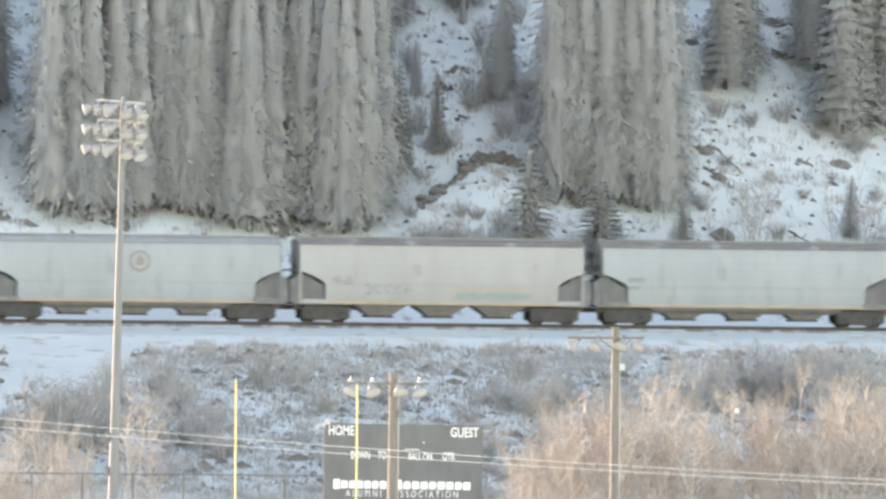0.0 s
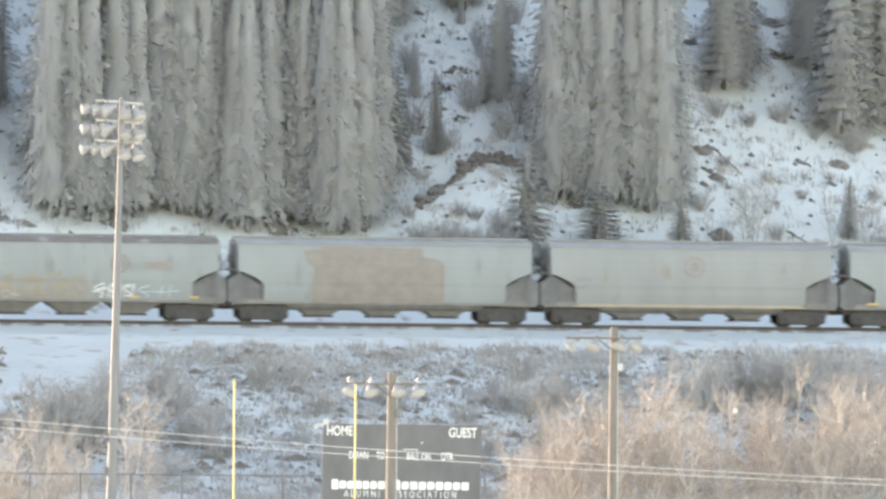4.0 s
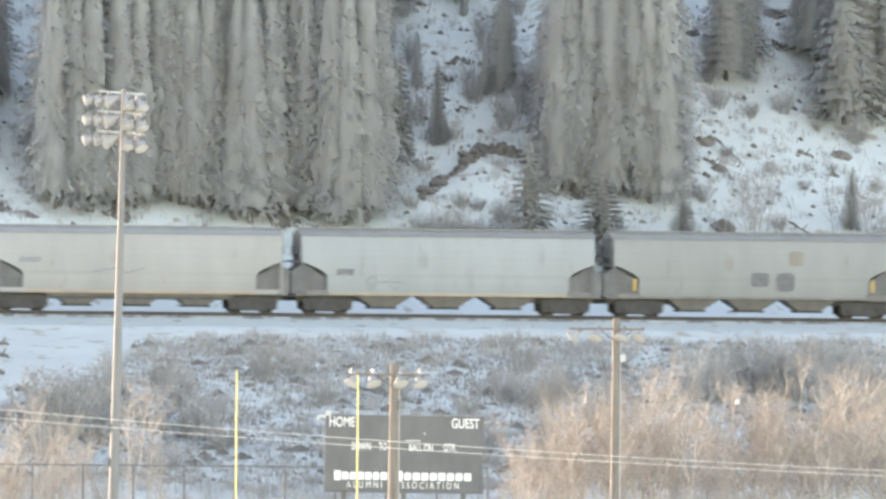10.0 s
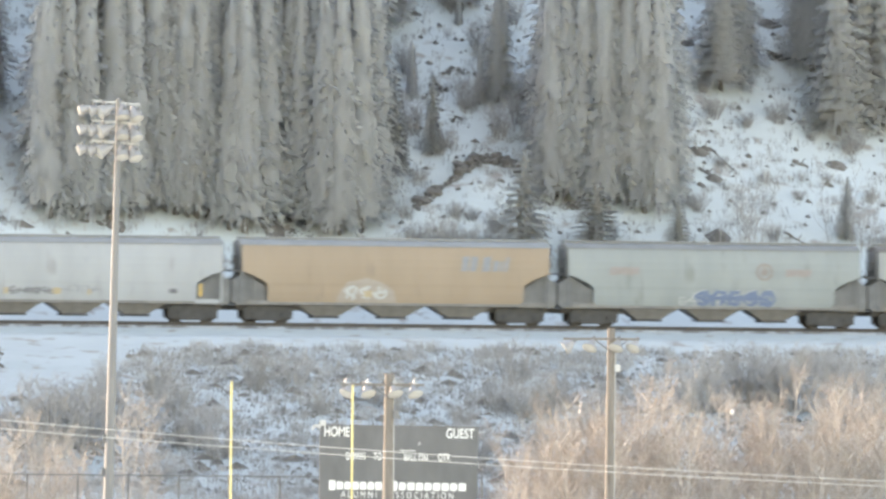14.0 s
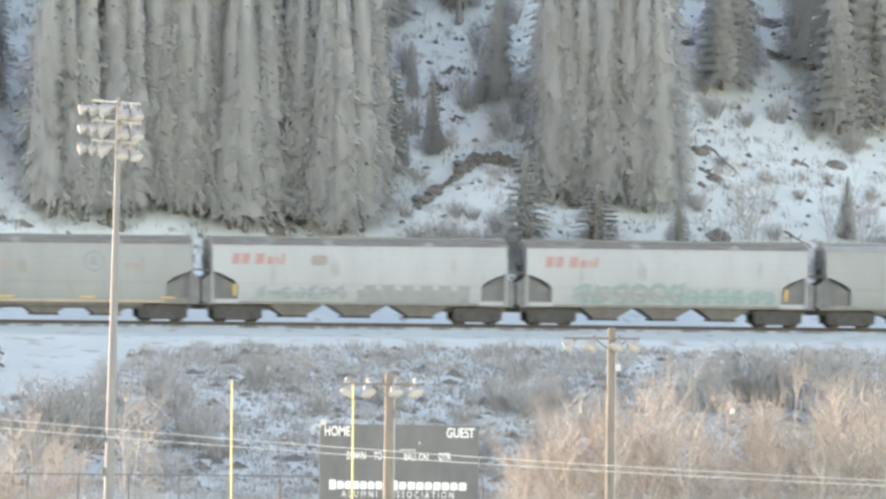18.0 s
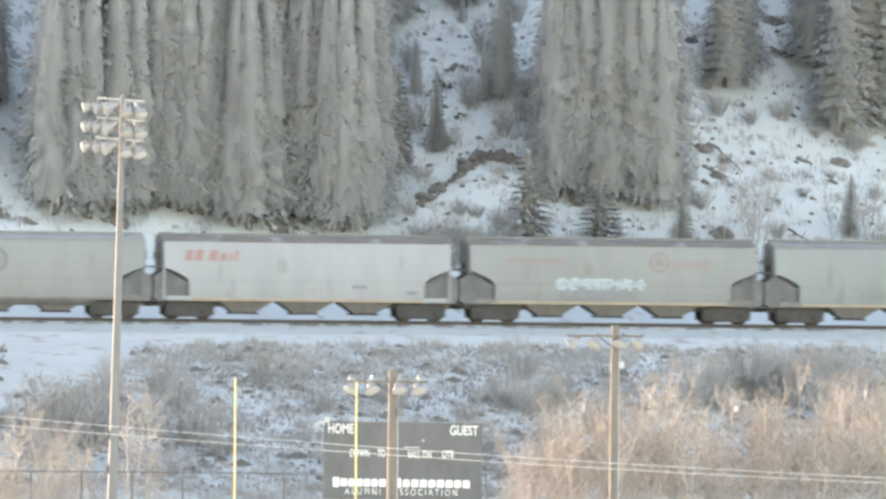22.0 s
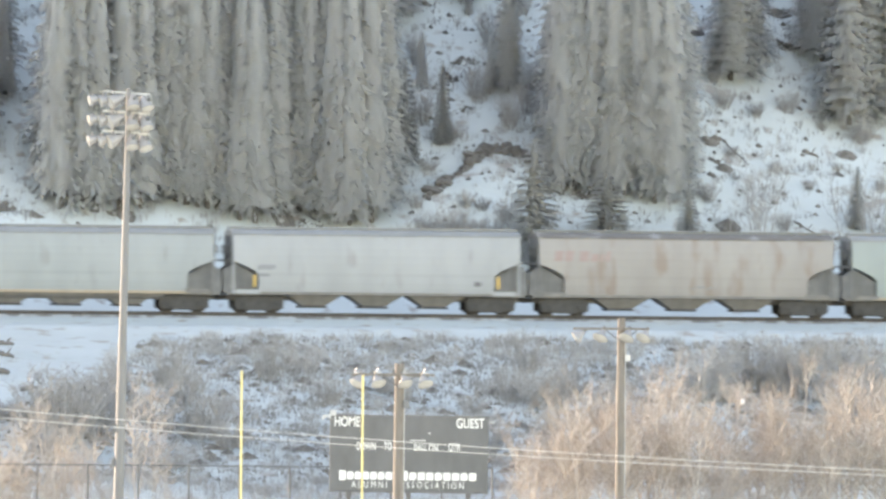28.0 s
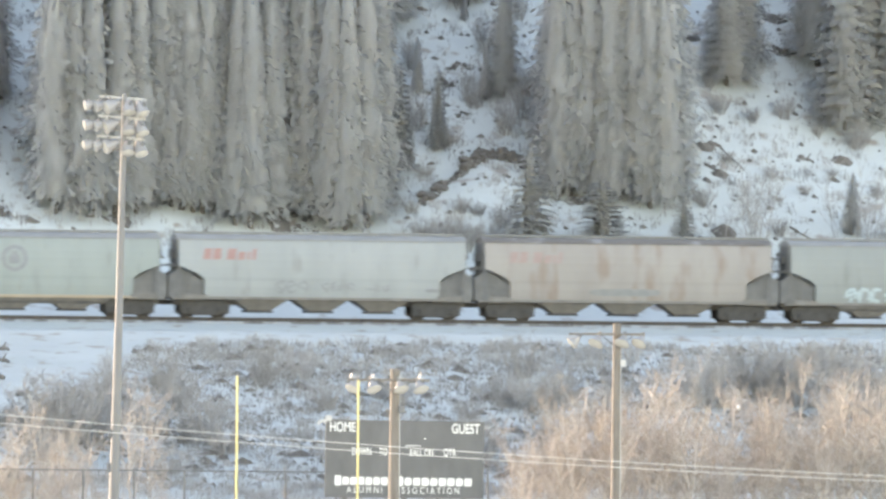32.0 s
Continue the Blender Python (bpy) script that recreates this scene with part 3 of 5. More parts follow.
def hopper_car(half, paint_name, roof_name, label, signs=(), sill=None, chutes=3):
    """An Empty on the rail's top at the car's middle."""
    car = empty("hopper_car", None, label, "freight car", "cars of the train")
    hang("body", body_mesh(half, PAINT[paint_name]), car, "weathered steel side")
    hang("roof", roof_mesh(half, ROOF[roof_name]), car)
    bm = bmesh.new()
    box(bm, -half + 0.5, half - 0.5, -0.34, 0.34, ROOF_Z - 0.03, ROOF_Z + 0.11)
    part("running_board", bm, ROOF["light" if roof_name == "light" else "grey"], car)
    n_h = 10
    for k in range(n_h):
        hang("hatch", SHARED["hatch"], car, at=pose(-half + 1.6 + (2 * half - 3.2) * k / (n_h - 1), 0, 0))
    bm = bmesh.new()
    box(bm, -half + CUT_IN - 0.2, half - CUT_IN + 0.2, -1.50, -1.38, SILL_Z - 0.10, SILL_Z + 0.06, 0.015)
    part("side_sill", bm, sill or UNDER, car)
    for s in (-1, 1):
        for y in (-1.46, 1.46):
            bm = bmesh.new()
            x0, x1 = sorted((s * (half - HEAD_GAP - 0.09), s * (half - HEAD_GAP + 0.02)))
            box(bm, x0, x1, y - 0.06, y + 0.06, SILL_Z - 0.06, CUT_TOP + 0.05, 0.01)
            part("corner_post", bm, PAINT[paint_name] if paint_name in ("white", "cream") else END_SHADE, car)
            bm = bmesh.new()
            x0, x1 = sorted((s * (half - CUT_IN - 0.1), s * (half - HEAD_GAP - 0.18)))
            box(bm, x0, x1, y - 0.05, y + 0.05, SILL_Z - 0.06, SILL_Z + 0.18, 0.01)
            part("step_sill", bm, PAINT[paint_name] if paint_name in ("white", "cream") else UNDER, car)
    bm = bmesh.new()
    box(bm, -half + CUT_IN - 0.2, half - CUT_IN + 0.2, 1.38, 1.50, SILL_Z - 0.10, SILL_Z + 0.06, 0.015)
    part("side_sill", bm, UNDER, car)
    for k in (-1, 1):
        bm = bmesh.new()
        x0, x1 = sorted((k * (half - 4.1), k * (half - 0.4)))
        box(bm, x0, x1, -0.3, 0.3, 0.70, SILL_Z - 0.02)
        part("stub_sill", bm, UNDER, car)
    for turn in (0, 180):
        at = pose(0, 0, 0, 0, 0, turn) @ pose(half, 0, 0)
        for name in ("end_housing", "end_platform", "brake_gear", "coupler"):
            hang(name, SHARED[name], car, at=at)
        hang("end_sheet", SHARED["end_sheet"], car, at=at)
        for y in (-1.38, 1.38):
            hang("ladder", SHARED["ladder"], car, at=at @ pose(0, y, 0))
        truck = empty("truck")
        truck.parent, truck.matrix_basis = car, pose((half - 2.15) * (1 if turn == 0 else -1), 0, 0)
        truck["label"] = "grimy cast steel four-wheel truck"
        hang("bolster", SHARED["bolster"], truck)
        for x in (-0.89, 0.89):
            WHEELSETS.append((hang("wheelset", SHARED["wheelset"], truck), x))
        for y in (-1.0, 1.0):
            hang("side_frame", SHARED["side_frame"], truck, at=pose(0, y, 0))
            hang("spring", SHARED["spring"], truck, at=pose(0, y * 1.02, 0))
            for x in (-0.89, 0.89):
                hang("axle_box", SHARED["axle_box"], truck, at=pose(x, y * 1.1, 0))
    room = 2 * (half - 3.6)
    if chutes == 4:  # the rounded cars: a full belly with outlets below it
        bm = bmesh.new()
        slab(bm, [(-1.38, SILL_Z), (-1.22, 0.88), (-0.95, 0.70), (0.95, 0.70), (1.22, 0.88), (1.38, SILL_Z)], -room / 2 - 0.5, room / 2 + 0.5)
        for v in bm.verts:
            v.co = Vector((v.co.y * (1 if v.co.z > 1 else 0.93), v.co.x, v.co.z))
        bmesh.ops.recalc_face_normals(bm, faces=bm.faces[:])
        part("belly", bm, UNDER, car)
        chutes = 3
    for k in range(chutes):
        x = room * ((k + 0.5) / chutes - 0.5)
        hang("hopper", SHARED["hopper"], car, at=pose(x, 0, 0) @ Matrix.Diagonal((room / chutes / 3.84, 1, 1, 1)))
        hang("outlet_gate", SHARED["outlet_gate"], car, at=pose(x, 0, 0))
    for layer, (name, mat, x, z, w, h, kind, seed) in enumerate(signs):
        y = -0.012 - 0.006 * layer
        if name == "lettering" and h > 0.5:  # two tall blocks, a space, then a tall, two low and a thin tall one
            for px, pw, ph in ((0.075, 0.15, 1.0), (0.255, 0.15, 1.0), (0.52, 0.17, 1.0), (0.705, 0.13, 0.72), (0.835, 0.06, 0.72), (0.94, 0.07, 1.0)):
                hang("paint_block", stroke_sign("paint_block", mat, x * half - w / 2 + px * w, z, pw * w * 1.12, h * ph, y, 0, "bars"), car)
            continue
        n = max(3, round(w / (h * 0.8))) if kind == "blob" else max(2, round(w / (h * 0.62))) if kind == "bars" else max(2, round(w / (h * 0.95))) if kind in ("tag", "scrawl") else 1
        for k in range(n):
            piece = name if n == 1 else "spray_mark" if kind in ("blob", "tag", "scrawl") else "paint_block"
            hang(piece, stroke_sign(piece, mat, x * half - w / 2 + w / n * (k + 0.5), z, w / n, h, y - 0.003 * (k % 2), seed * 40 + k, kind, 0.010 + 0.003 * (k % 2)), car)
    return car


def lettering(x, z=3.30, w=3.1, h=0.62, c="red"):
    return ("lettering", TAG[c], x, z, w, h, "bars", 0)


def emblem(x, c="rust", z=2.75, d=1.25):
    return ("emblem", TAG[c], x, z, d, d, "ring", 0)


def spray(x, c, w, h, z=1.45, seed=1, kind="blob"):
    return ("spray_paint", TAG[c], x, z, w, h, kind, seed)


def marks(n=6, h=0.12, w=0.55, z=1.30, spanned=0.78):
    return [("reflector", REFLECT, -spanned + 2 * spanned * k / (n - 1), z, w, h, "patch", k) for k in range(n)]


small = [("data_block", TAG["grey"], -0.72, 2.45, 1.0, 0.28, "bars", 0), ("data_block", TAG["grey"], -0.74, 2.05, 0.7, 0.18, "bars", 0)]
ends = [("end_stripe", REFLECT, -0.795, 1.45, 0.16, 0.75, "patch", 1), ("end_stripe", REFLECT, 0.795, 1.45, 0.16, 0.75, "patch", 2)]
RUST_SILL = material("rusty_yellow_sill", (0.30, 0.245, 0.19), (0.42, 0.345, 0.26), 1.2, 0.8)

# one row per car, from the head of what is seen: length in metres, paint, roof, label, signs, sill, outlets
CARS = [
    (17.65, "blue", "light", "pale blue covered hopper car", [emblem(0)], RUST_SILL, 3),
    (17.65, "blue", "light", "pale blue covered hopper car with a round emblem", [emblem(0.02)], RUST_SILL, 4),
    (17.54, "cream", "brown", "cream covered hopper car with dark and teal spray paint", [spray(-0.36, "grey", 2.9, 0.62, 1.6, 3, "scrawl"), spray(-0.66, "grey", 1.2, 0.6, 2.1, 4, "tag"), spray(0.34, "mint", 4.4, 0.50, 1.36, 5), spray(0.34, "teal", 4.2, 0.42, 1.40, 5, "scrawl"), spray(0.33, "gold", 4.9, 0.30, 1.8, 6, "line")], RUST_SILL, 3),
    (17.93, "blue", "brown", "pale blue-grey covered hopper car with dusty roof", small, RUST_SILL, 4),
    (17.53, "green", "brown", "grey-green covered hopper car with gold and white spray paint", marks(5) + [spray(-0.22, "ochre", 5.2, 1.35, 1.2, 8), spray(-0.22, "ochre", 5.4, 1.5, 1.2, 31, "tag"), spray(-0.22, "slate", 5.3, 1.3, 1.22, 33, "scrawl"), spray(-0.42, "pale", 1.0, 0.5, 1.2, 36, "scrawl"), spray(0.25, "white", 2.4, 0.95, 1.25, 61, "scrawl"), spray(0.24, "white", 2.2, 0.85, 1.28, 77, "scrawl"), spray(0.54, "sky", 2.4, 0.75, 1.3, 10, "scrawl"), emblem(0.29, "rust", 2.7, 1.1), lettering(0.54, 2.95, 1.5, 0.42, "faint")], None, 3),
]
CARS += [
    (18.06, "green", "light", "grey-green covered hopper car with a large brown painted patch", [("painted_field", TAG["brown"], -0.07, 1.16, 8.1, 3.2, "quilt", 7)], None, 4),
    (17.50, "tan", "light", "grey-beige covered hopper car with a faded shield emblem", [emblem(0.02)] + small, RUST_SILL, 4),
    (17.59, "green", "light", "grey-green covered hopper car with yellow reflectors", [emblem(0.0)] + marks(6, 0.14, 0.75), None, 4),
    (17.64, "green", "grey", "dull grey-green covered hopper car with small emblem", [emblem(0.36, "rust", 2.9, 0.9), lettering(0.30, 2.7, 1.6, 0.35, "faint"), ("patch", TAG["brown"], -0.35, 1.7, 3.6, 0.8, "line", 3)] + marks(5, 0.11, 0.6), RUST_SILL, 3),
    (17.43, "cream", "light", "off-white covered hopper car with faint lettering", [spray(-0.14, "grey", 2.9, 0.32, 2.2, 4, "line"), ("data_block", TAG["grey"], -0.72, 2.75, 1.2, 0.3, "bars", 0)], RUST_SILL, 4),
]
CARS += [
    (18.07, "blue", "grey", "pale blue-white covered hopper car with purple tag", [("data_block", TAG["dark"], -0.66, 2.2, 1.0, 0.35, "bars", 0), spray(-0.42, "grey", 2.2, 0.8, 1.4, 11, "scrawl")], RUST_SILL, 3),
    (17.51, "tan", "grey", "grey-beige covered hopper car with black panels", [("panel", TAG["dark"], 0.04, 1.75, 1.1, 0.85, "patch", 4), ("panel", TAG["dark"], 0.21, 1.5, 1.1, 1.1, "patch", 5), ("patch", TAG["brown"], 0.28, 2.95, 0.9, 0.9, "patch", 6)] + ends, None, 3),
    (17.76, "white", "light", "bright white covered hopper car with yellow end stripes", [spray(-0.29, "dark", 2.7, 0.45, 1.5, 12, "tag"), spray(0.02, "grey", 2.3, 0.6, 1.5, 13, "scrawl"), spray(-0.13, "gold", 0.5, 0.4, 1.5, 2, "patch"), spray(-0.455, "gold", 0.22, 0.4, 1.5, 3, "patch"), spray(0.08, "gold", 0.2, 0.36, 1.48, 4, "patch"), ("data_block", TAG["grey"], -0.70, 2.35, 1.1, 0.3, "bars", 0), ("panel", TAG["dark"], 0.62, 1.62, 0.45, 0.28, "patch", 1)] + ends, None, 3),
    (18.86, "orange", "light", "faded ochre covered hopper car with white spray paint", [spray(-0.18, "thin", 3.4, 1.45, 1.22, 14, "dome"), spray(-0.19, "pale", 2.6, 0.85, 1.35, 15, "tag"), spray(-0.17, "gold", 0.5, 0.4, 1.5, 3, "patch"), ("lettering", TAG["grey"], 0.55, 3.05, 2.8, 0.85, "bars", 0)], None, 3),
    (18.16, "green", "grey", "grey-green covered hopper car with blue spray paint", [spray(0.125, "pale", 4.9, 1.05, 1.17, 16, "tag"), spray(0.13, "blue", 4.8, 0.98, 1.2, 16, "tag"), spray(0.135, "blue", 4.7, 0.94, 1.2, 29, "tag"), spray(0.13, "blue", 4.6, 0.9, 1.22, 53, "tag"), spray(-0.17, "pale", 1.1, 0.6, 1.2, 41, "scrawl"), lettering(-0.58, 2.95, 1.7, 0.45, "faint"), emblem(0.32, "rust", 2.7, 1.0), lettering(0.54, 2.95, 1.5, 0.4, "faint")], None, 3),
]
CARS += [
    (17.70, "tan", "brown", "grey-beige covered hopper car with faded emblem", [emblem(0.30, "grey"), lettering(-0.3, 2.9, 1.2, 0.4, "faint"), lettering(0.56, 2.9, 1.1, 0.4, "faint")] + marks(4, 0.1, 0.9), RUST_SILL, 4),
    (18.15, "white", "brown", "white covered hopper car with red lettering and dark spray paint", [lettering(-0.64), ("emblem", TAG["rust"], -0.26, 3.25, 1.0, 0.6, "patch", 2), spray(-0.38, "mint", 5.4, 0.75, 1.3, 17), spray(-0.38, "grey", 5.3, 0.75, 1.35, 18, "tag"), spray(0.34, "slate", 6.5, 0.98, 1.2, 19, "wall")] + ends[:1], None, 3),
    (17.51, "white", "brown", "white covered hopper car with red lettering and teal spray paint", [lettering(-0.63), spray(-0.25, "mint", 6.6, 1.2, 1.2, 20), spray(-0.25, "teal", 6.8, 1.3, 1.2, 20, "tag"), spray(-0.25, "slate", 6.6, 1.2, 1.25, 44, "scrawl"), spray(-0.26, "worn", 5.8, 0.5, 1.5, 47, "scrawl"), spray(0.42, "mint", 5.4, 1.1, 1.2, 21), spray(0.42, "teal", 5.2, 0.9, 1.3, 22, "scrawl"), spray(0.42, "teal", 5.2, 0.9, 1.25, 48, "tag")] + ends[1:], None, 3),
    (17.84, "tan", "light", "grey-beige covered hopper car with a round emblem", [emblem(-0.02, "soot", 2.5, 1.5)], None, 4),
    (17.63, "white", "brown", "pale covered hopper car with red lettering", [lettering(-0.62), ("panel", TAG["grey"], 0.34, 1.8, 0.9, 0.22, "patch", 1), ("panel", TAG["grey"], 0.68, 1.5, 0.6, 0.22, "patch", 2)], RUST_SILL, 3),
]
CARS += [
    (17.78, "tan", "brown", "grey-beige covered hopper car with light blue spray paint", [emblem(0.30, "rust", 2.9, 1.2), lettering(0.52, 3.2, 2.4, 0.35, "faint"), lettering(-0.5, 3.3, 3.4, 0.4, "faint"), spray(-0.10, "slate", 4.8, 0.75, 1.3, 23, "patch"), spray(-0.08, "sky", 5.3, 0.75, 1.85, 22, "tag"), spray(-0.08, "sky", 5.1, 0.70, 1.87, 26, "tag")], RUST_SILL, 3),
    (17.57, "green", "grey", "grey-green covered hopper car with a brown emblem", [emblem(0.33, "rust", 2.8, 1.2), lettering(0.56, 3.0, 2.4, 0.35, "faint"), spray(-0.28, "grey", 2.4, 0.7, 1.4, 24, "scrawl"), spray(0.16, "teal", 2.0, 0.7, 1.5, 25, "scrawl")], RUST_SILL, 3),
    (17.86, "green", "brown", "grey-green covered hopper car with upright yellow markers", [emblem(0.33, "rust", 2.8, 1.2), lettering(0.56, 3.1, 2.2, 0.35, "faint")] + ends + marks(6, 0.45, 0.17, 1.42), RUST_SILL, 3),
    (17.48, "blue", "light", "pale blue covered hopper car with small lettering", small, RUST_SILL, 4),
    (17.67, "white", "light", "off-white covered hopper car with yellow end stripes", small + ends + [("panel", TAG["dark"], 0.66, 1.6, 0.42, 0.28, "patch", 3)], None, 3),
]
CARS += [
    (18.28, "pink", "brown", "rust-stained covered hopper car with faded red lettering", [lettering(-0.66, 3.1, 3.3, 0.6, "worn"), ("panel", TAG["grey"], 0.10, 1.5, 1.3, 0.3, "line", 3)], None, 3),
    (17.66, "aqua", "light", "pale aqua covered hopper car with a round emblem", [emblem(0.0, "grey", 2.5, 1.5)], RUST_SILL, 4),
    (17.63, "blue", "light", "pale blue-white covered hopper car with red lettering", [lettering(-0.60), spray(-0.20, "grey", 2.0, 0.8, 1.4, 26, "scrawl"), spray(0.10, "grey", 2.0, 0.6, 1.5, 27, "scrawl"), spray(0.36, "grey", 1.4, 0.5, 1.5, 28, "scrawl"), ("panel", TAG["grey"], 0.72, 1.55, 0.8, 0.2, "patch", 2)], None, 3),
    (17.83, "pink", "brown", "rust-stained covered hopper car with dark red lettering", [lettering(-0.60, c="worn"), spray(-0.02, "slate", 4.2, 0.42, 1.45, 28, "patch")], None, 3),
    (17.65, "green", "light", "grey-green covered hopper car with a blue tag", [spray(-0.40, "sky", 3.0, 0.9, 1.2, 29, "tag")], None, 4),
]
TRAIN = []
head = -44.38
for length, colour, roof_kind, label, signs, sill, chutes in CARS:
    TRAIN.append((hopper_car(length / 2, colour, roof_kind, label, signs, sill, chutes), head + length / 2))
    head += length


# ---- trees and brush ----
def spruce_meshes(seed, height, width, dense=1.0, tier=1.0, whorl=0.0, young=False):
    """Trunk and crown of a spruce: tiers of drooping ragged boughs, in whorls that far apart where it stands free."""
    rng = random.Random(seed)
    bm = bmesh.new()
    rod(bm, (0, 0, -0.8), (0.05, 0, height * 0.5), 0.016 * height, 0.010 * height, 8), rod(bm, (0.05, 0, height * 0.5), (0, 0, height), 0.010 * height, 0.01, 6)
    trunk = mesh_of("trunk", bm, BARK)
    vs, fs = [], []

    def reach(u, a):
        """How far the boughs go at a height and round the trunk."""
        lump = 1 + 0.44 * noise.noise(Vector((math.cos(a) * 1.3, math.sin(a) * 1.3, u * height * 0.5 + seed * 7)))
        return width / 2 * ((1 - u) ** 0.66) * (0.66 + 0.34 * min(1, u / 0.12)) * lump + 0.10

    # the close mass of older boughs under the outer sprays
    rings, round_ = max(10, int(height * 2.8 / tier)), 15
    for i in range(rings + 1):
        u = 0.06 + 0.9 * i / rings
        for j in range(round_):
            a = 2 * math.pi * (j + 0.5 * (i % 2)) / round_
            r = reach(u, a) * (rng.uniform(0.26, 0.44) * (1.1 if i % 2 else 0.72) * (1 if young else 1.65) if whorl else rng.uniform(0.54, 0.66))
            vs.append((r * math.cos(a), r * math.sin(a), u * height - 0.16 * r + rng.uniform(-0.12, 0.12)))
    for i in range(rings):
        for j in range(round_):
            a, b, c, d = i * round_ + j, i * round_ + (j + 1) % round_, (i + 1) * round_ + (j + 1) % round_, (i + 1) * round_ + j
            fs += [(a, b, d), (b, c, d)]
    mass = len(fs)
    # boughs: a drooping rib with sprays of twigs to both sides
    count = int(54 * height * dense / tier)
    for k in range(count):
        u = 0.045 + 0.945 * (1 - (1 - (k + rng.random()) / count) ** 0.6)
        if whorl:
            u = min(0.985, (round(u * height / whorl) + rng.uniform(-0.16, 0.16)) * whorl / height)
        a = k * 2.399963 + rng.uniform(-0.5, 0.5)
        ln = reach(u, a) * (rng.uniform(0.62, 1.0) if rng.random() < 0.8 else rng.uniform(1.0, 1.22))
        droop = rng.uniform(0.18, 0.55) * (1.1 - 0.7 * u)
        d, side = Vector((math.cos(a), math.sin(a), 0)), Vector((-math.sin(a), math.cos(a), 0))

        def rib(f):
            return d * (ln * f) + Vector((0, 0, u * height + 0.10 * ln * f - droop * ln * f * f))

        tips = 7 if ln > 0.7 else 5
        first = 0.42 if whorl else 0.60
        for i in range(tips):
            f = first + (0.97 - first) * (i + rng.random()) / tips
            for way in (-1, 1):
                p = rib(f)
                t = (side * way * rng.uniform(0.35, 1.0) + d * rng.uniform(0.4, 1.0) + Vector((0, 0, rng.uniform(-0.75, 0.15)))).normalized()
                q = p + t * (0.09 + 0.13 * rng.random() + 0.08 * ln * (1 - f))
                w = Vector((t.y, -t.x, 0)) * (0.04 + 0.03 * rng.random()) + Vector((0, 0, rng.uniform(0.02, 0.055)))
                n = len(vs)
                vs += [tuple(p - w), tuple(p + w), tuple(q)]
                fs.append((n, n + 1, n + 2))
        p, q = rib(0.84), rib(1.0)
        n = len(vs)
        vs += [tuple(p - side * 0.05 - Vector((0, 0, 0.06))), tuple(p + side * 0.05), tuple(q)]
        fs.append((n, n + 1, n + 2))
    # every spray faces out from the trunk, and is shaded like the round crown it lies on
    for i in range(mass, len(fs)):
        a, b, c = (Vector(vs[k]) for k in fs[i])
        if (b - a).cross(c - a).dot(Vector((a.x, a.y, 0.3))) < 0:
            fs[i] = fs[i][::-1]
    me = bpy.data.meshes.new("crown")
    me.from_pydata(vs, [], fs)
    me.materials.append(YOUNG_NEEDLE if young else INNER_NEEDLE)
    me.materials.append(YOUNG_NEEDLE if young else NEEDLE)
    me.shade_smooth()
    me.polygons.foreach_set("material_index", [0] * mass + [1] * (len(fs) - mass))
    if not young:
        me.normals_split_custom_set_from_vertices([tuple(Vector((x, y, 0.75 * math.hypot(x, y) + 0.05)).normalized()) for x, y, z in vs])
    return trunk, me


SPRUCES = [spruce_meshes(1, 13, 4.4), spruce_meshes(2, 15, 4.6), spruce_meshes(3, 11, 4.2, 1.1), spruce_meshes(4, 16, 5.2), spruce_meshes(5, 9, 3.4), spruce_meshes(6, 14, 3.8, 0.9), spruce_meshes(7, 7, 2.9, 1.9, 1.1, 0.36, True), spruce_meshes(8, 12, 4.9, 1.9, 1.0, 0.62)]
SPRUCE_H = [13, 15, 11, 16, 9, 14, 7, 12]
SPRUCE_W = [4.4, 4.6, 4.2, 5.2, 3.4, 3.8, 2.9]


def spruce(x, y, height, kind, turn, wide=1.0, label="dark haze-grey spruce on the snowy hillside"):
    s = height / SPRUCE_H[kind]
    y = along(x, y)
    tree = empty("spruce_tree", pose(x, y, ground_z(x, y), 1.1 * math.sin(7 * turn), 1.1 * math.cos(5 * turn), turn), label, "tree", "spruces on the hill")
    size = Matrix.Diagonal((s * wide, s * wide, s, 1))
    hang("trunk", SPRUCES[kind][0], tree, at=size)
    hang("crown", SPRUCES[kind][1], tree, at=size)
    return tree


def grove(seed, x0, x1, y0, y1, count, h0, h1, wide=1.0, kinds=(0, 1, 2, 3, 4, 5)):
    rng = random.Random(seed)
    for k in range(count):
        # spread the trees evenly along the grove, jittered
        x = x0 + (x1 - x0) * ((k * 0.618) % 1.0) + rng.uniform(-0.5, 0.5)
        y = y0 + (y1 - y0) * (k + rng.random()) / count
        spruce(x, y, rng.uniform(h0, h1), rng.choice(kinds), rng.uniform(0, 360), wide * rng.uniform(0.9, 1.15))


def close_row(seed, stops, gap, back, h0, h1, wide):
    """A close stand along an edge given as (x, y) stops, back metres behind it."""
    rng, x = random.Random(seed), stops[0][0]
    while x < stops[-1][0]:
        y = float(np.interp(x, [p[0] for p in stops], [p[1] for p in stops])) + back + rng.uniform(-0.28, 0.28)
        kind = rng.randrange(6)
        tall = rng.uniform(h0, h1)
        spruce(x, y, tall, kind, rng.uniform(0, 360), wide * rng.uniform(0.95, 1.05) * 5.4 / (SPRUCE_W[kind] * tall / SPRUCE_H[kind]))
        x += gap * rng.uniform(0.6, 1.4)


